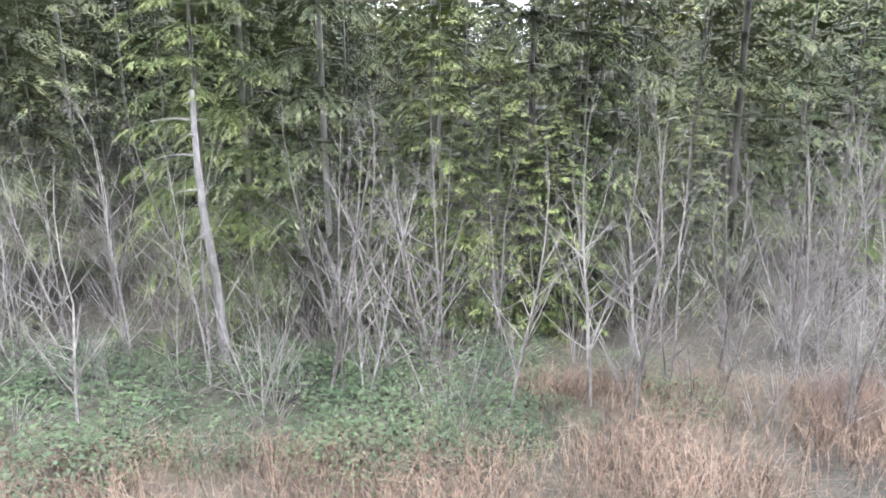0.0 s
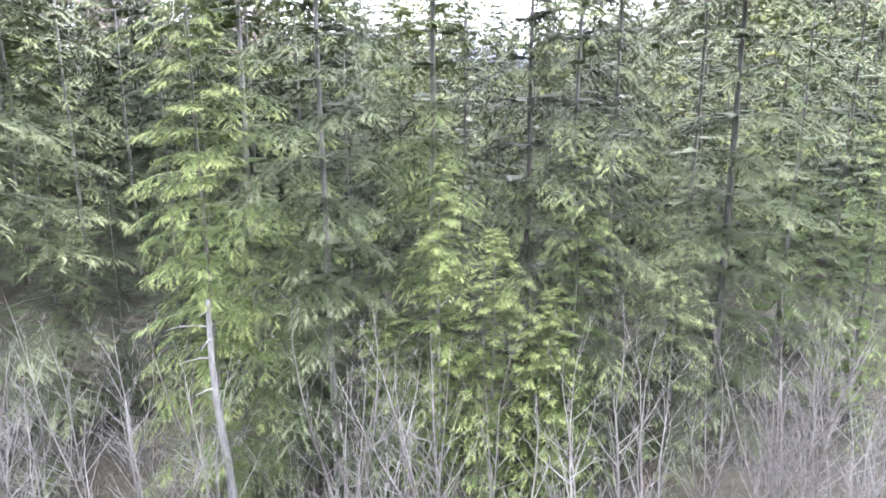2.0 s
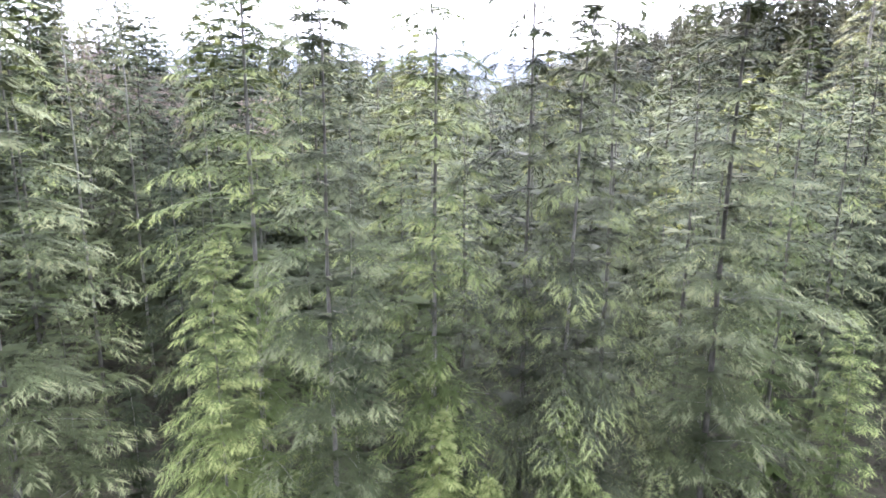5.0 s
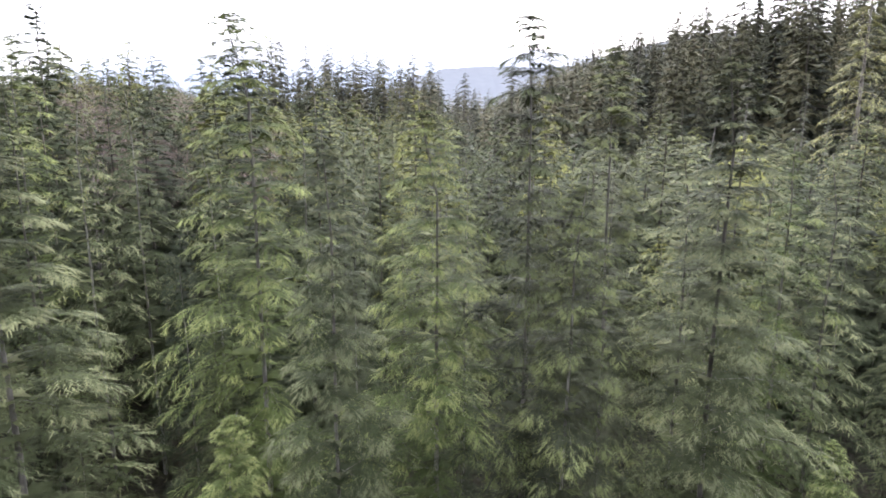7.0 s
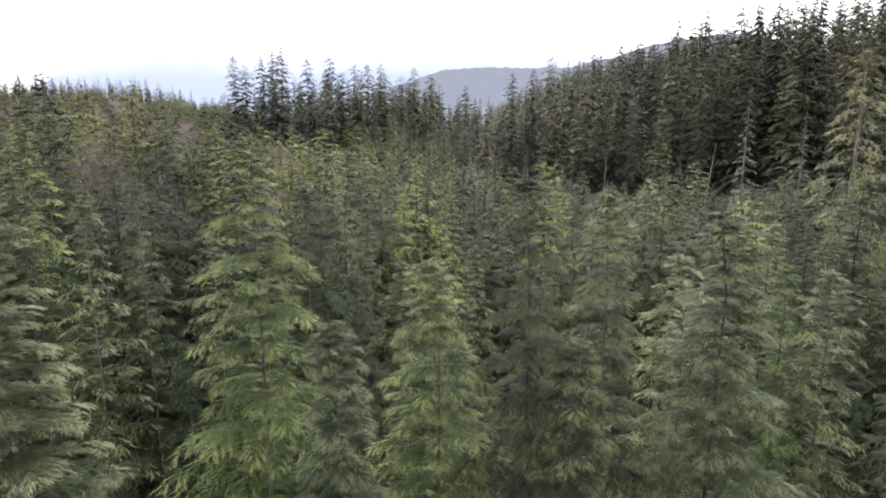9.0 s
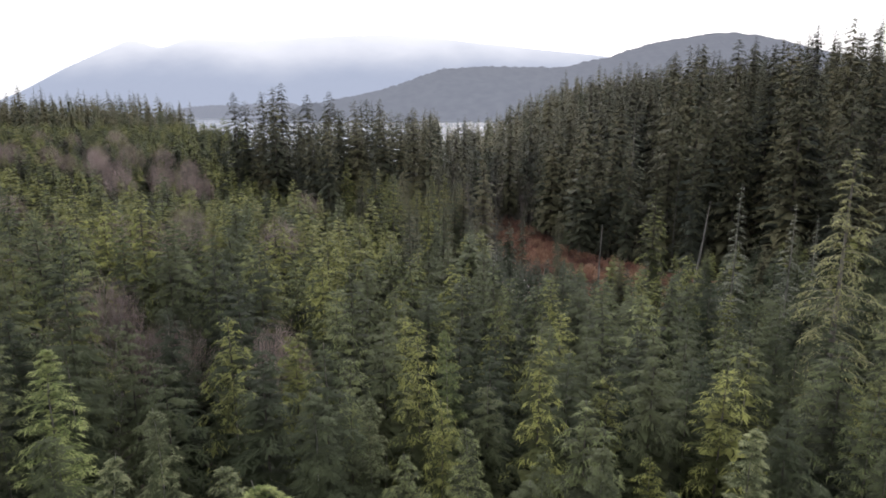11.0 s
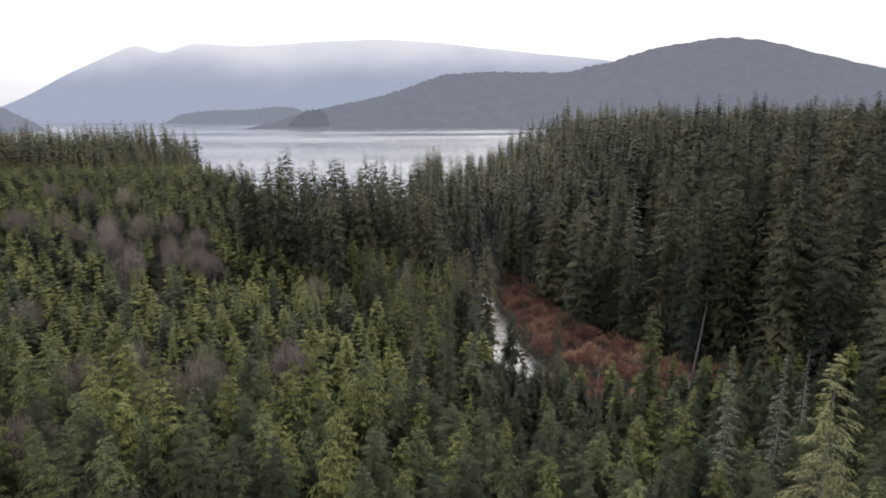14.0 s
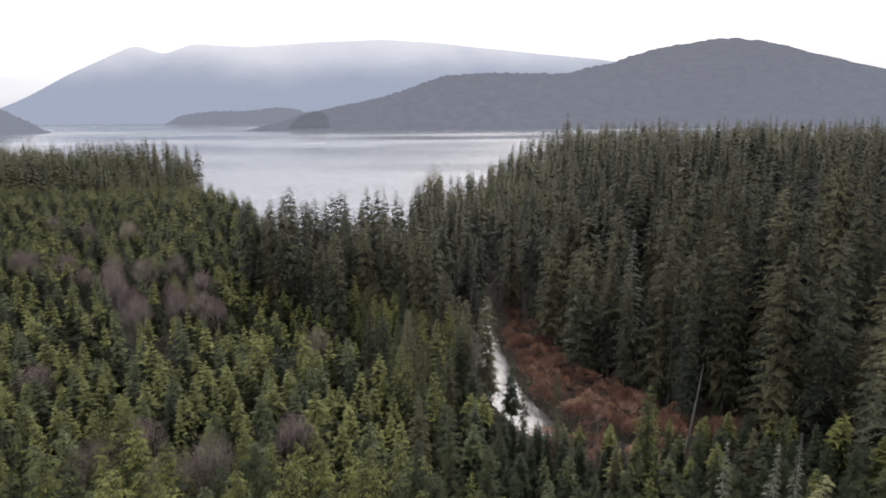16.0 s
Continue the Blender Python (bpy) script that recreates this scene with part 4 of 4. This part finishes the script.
# the broken dead trunk in the brush
snag = new("dead_snag")
tz = np.linspace(-0.2, 5.7, 9)
tt_ = np.clip(tz / 5.7, 0, 1)
stem = np.stack([-0.35 * tt_ + 0.05 * np.sin(tt_ * 7), 0.3 * tt_, tz], -1)
part("trunk", mesh_np("snag_trunk", *tubes(stem[None], (0.115 - 0.065 * tt_)[None], 9), [M_DEAD], smooth=True), snag)
g7 = np.random.default_rng(77)
for k in range(9):
    h = g7.uniform(2.2, 5.5)
    c = np.array([np.interp(h, tz, stem[:, j]) for j in range(3)])
    a, ln = g7.uniform(0, 6.28), g7.uniform(0.25, 0.9)
    if k < 3:
        a, ln, h = 3.3 + 0.4 * k, 0.95 - 0.15 * k, 5.1 - 0.7 * k
        c = np.array([np.interp(h, tz, stem[:, j]) for j in range(3)])
    s = np.linspace(0, 1, 4)
    B = c + np.stack([np.cos(a) * ln * s, np.sin(a) * ln * s, ln * (0.25 * s - 0.3 * s * s)], -1)
    part("dead_branch", mesh_np("snag_branch", *tubes(B[None], (0.022 * (1.1 - s))[None], 5), [M_DEAD]), snag)
snag.matrix_basis = pose(-4.6, 13.3, float(ground_z(-4.6, 13.3)))
tagged(snag, "bleached broken dead trunk with short branch stubs", "dead tree")


def pole(x, y, top, lean, r, label):
    z = float(ground_z(x, y))
    ob = new("dead_pole", mesh_np("dead_pole", *trunk(top - z, r, int(x * 10), lean=lean, k=7, top=0.04), [M_DEAD], smooth=True))
    ob.matrix_basis = pose(x, y, z)
    return tagged(ob, label, "dead tree", "dead poles")


pole(50.6, 125.0, 19.2, 2.6, 0.28, "grey leaning dead trunk without branches")
pole(28.0, 110.6, 17.3, 0.3, 0.2, "bare grey dead trunk standing by the river")
pole(40.0, 180.0, 10.0, 0.2, 0.2, "slim grey dead trunk on the red marsh")


# ---- low growth ----
def leaves(seed, n, rx, h, ll, lw):
    """A mound of broad leaves on thin stems."""
    g = np.random.default_rng(seed)
    a, q = g.uniform(0, 6.28, n), np.sqrt(g.random(n))
    dome = h * (1 - 0.75 * q ** 2) * g.uniform(0.45, 1.05, n)
    P = np.stack([np.cos(a) * q * rx, np.sin(a) * q * rx, dome], -1)
    d = unit(np.stack([np.cos(a), np.sin(a), 0 * a], -1) * 0.5 + g.normal(0, 0.6, (n, 3)))
    d[:, 2] = np.abs(d[:, 2]) * 0.3 - 0.1
    d = unit(d)
    w = unit(np.cross(d, unit(np.array([0, 0, 1.0]) + g.normal(0, 0.35, (n, 3)))))
    L, W = ll * g.uniform(0.6, 1.2, (n, 1)), lw * g.uniform(0.7, 1.2, (n, 1))
    V = np.stack([P, P + d * L * 0.45 + w * W, P + d * L - np.array([0, 0, 0.25]) * L, P + d * L * 0.45 - w * W], 1).reshape(-1, 3)
    F = np.arange(len(V)).reshape(-1, 4)
    k = g.integers(0, n, 26)
    S = P[k][:, None] * np.array([0.15, 0.6, 1.0])[None, :, None]
    S[:, 0, 2] = -0.05
    T = tubes(S, np.ones((26, 1)) * np.array([0.008, 0.006, 0.004]), 3)
    return (*join([(V, F), T]), np.concatenate([np.zeros(len(F)), np.ones(len(T[1]))]))


salal_forms = []
for i in range(4):
    V, F, ix = leaves(400 + i, 620, 1.15, 0.75, 0.085, 0.026)
    salal_forms.append(mesh_np("salal_bush", V, F, [M_SALAL, M_TWIG], ix))
for n in range(72):
    x, y = spots.uniform(-11.5, 2.0) if n < 66 else spots.uniform(3, 12), spots.uniform(8.9, 13.4)
    plant("salal_bush", salal_forms[n % 4], x, y, "low evergreen bush with leathery dark green leaves", "bush", "salal bushes", spots.uniform(0, 360), spots.uniform(0.6, 1.2))


def blades(seed, n, xs, ys, h0, h1, w, bend, material, name, label, clump=0.0, zoff=0.0, inside=None):
    g = np.random.default_rng(seed)
    x, y = g.uniform(*xs, n), g.uniform(*ys, n)
    if inside:
        ok = np.array([inside(a, b) for a, b in zip(x, y)])
        x, y = x[ok], y[ok]
    if clump:
        keep = np.array([noise.noise(Vector((a * clump, b * clump, seed))) for a, b in zip(x, y)]) > g.uniform(-0.5, 0.25, len(x))
        x, y = x[keep], y[keep]
    n = len(x)
    z = ground_z(x, y) + zoff
    h = g.uniform(h0, h1, n)
    a = g.uniform(0, 6.28, n)
    lean = h * bend * g.uniform(0.2, 1.2, n)
    P = np.stack([x, y, z - 0.03], -1)
    side = np.stack([-np.sin(a), np.cos(a), 0 * a], -1) * w
    m1 = P + np.stack([np.cos(a) * lean * 0.35, np.sin(a) * lean * 0.35, h * 0.6], -1)
    tip = P + np.stack([np.cos(a) * lean, np.sin(a) * lean, h * g.uniform(0.75, 1.0, n)], -1)
    V = np.stack([P - side, P + side, m1 + side * 0.8, m1 - side * 0.8, tip + side * 0.15, tip - side * 0.15], 1).reshape(-1, 3)
    k = np.arange(n)[:, None] * 6
    F = np.concatenate([k + [[0, 1, 2, 3]], k + [[3, 2, 4, 5]]])
    return tagged(new(name, mesh_np(name, V, F, [material])), label, "grass", kind="stuff")


blades(500, 70000, (-13, 14), (4.5, 12.0), 0.25, 0.72, 0.0055, 1.1, M_GRASS, "dry_grass", "dry pinkish tan grass and bracken stalks", clump=0.45, inside=lambda x, y: y < (12.0 if x > 1.5 else 9.6))
blades(501, 4000, (-16, 18), (13.0, 24.0), 0.3, 0.8, 0.007, 0.6, M_GRASS, "forest_edge_grass", "dry tan grass under the forest edge", clump=0.6)
blades(502, 22000, (-20, 90), (112, 300), 0.4, 1.1, 0.08, 0.5, M_BEACH, "marsh_grass_tufts", "orange-brown marsh grass along the river", inside=in_marsh)

red_forms = [mesh_np("red_brush", *twig_fan(520 + i, 220, 1.9, 0.3, 2.6, 0.042, 0.8), [M_RED if i % 2 else M_RUST]) for i in range(4)]
n = 0
while n < 300:
    y = spots.uniform(116, 290)
    x = river_x(y) + spots.uniform(-9, 46)
    if n % 5 == 0:
        x, y = spots.uniform(12, 70), spots.uniform(120, 141)
    if in_marsh(x, y) and abs(x - river_x(y)) > 7.5:
        f = 1 if y > 215 else spots.integers(4)
        plant("red_brush", red_forms[f], x, y, "rounded rust-orange leafless bush on the river marsh" if f % 2 == 0 else "rounded dark red leafless bush on the river marsh", "shrub", "red brush by the river", spots.uniform(0, 360), spots.uniform(0.7, 1.6))
        n += 1
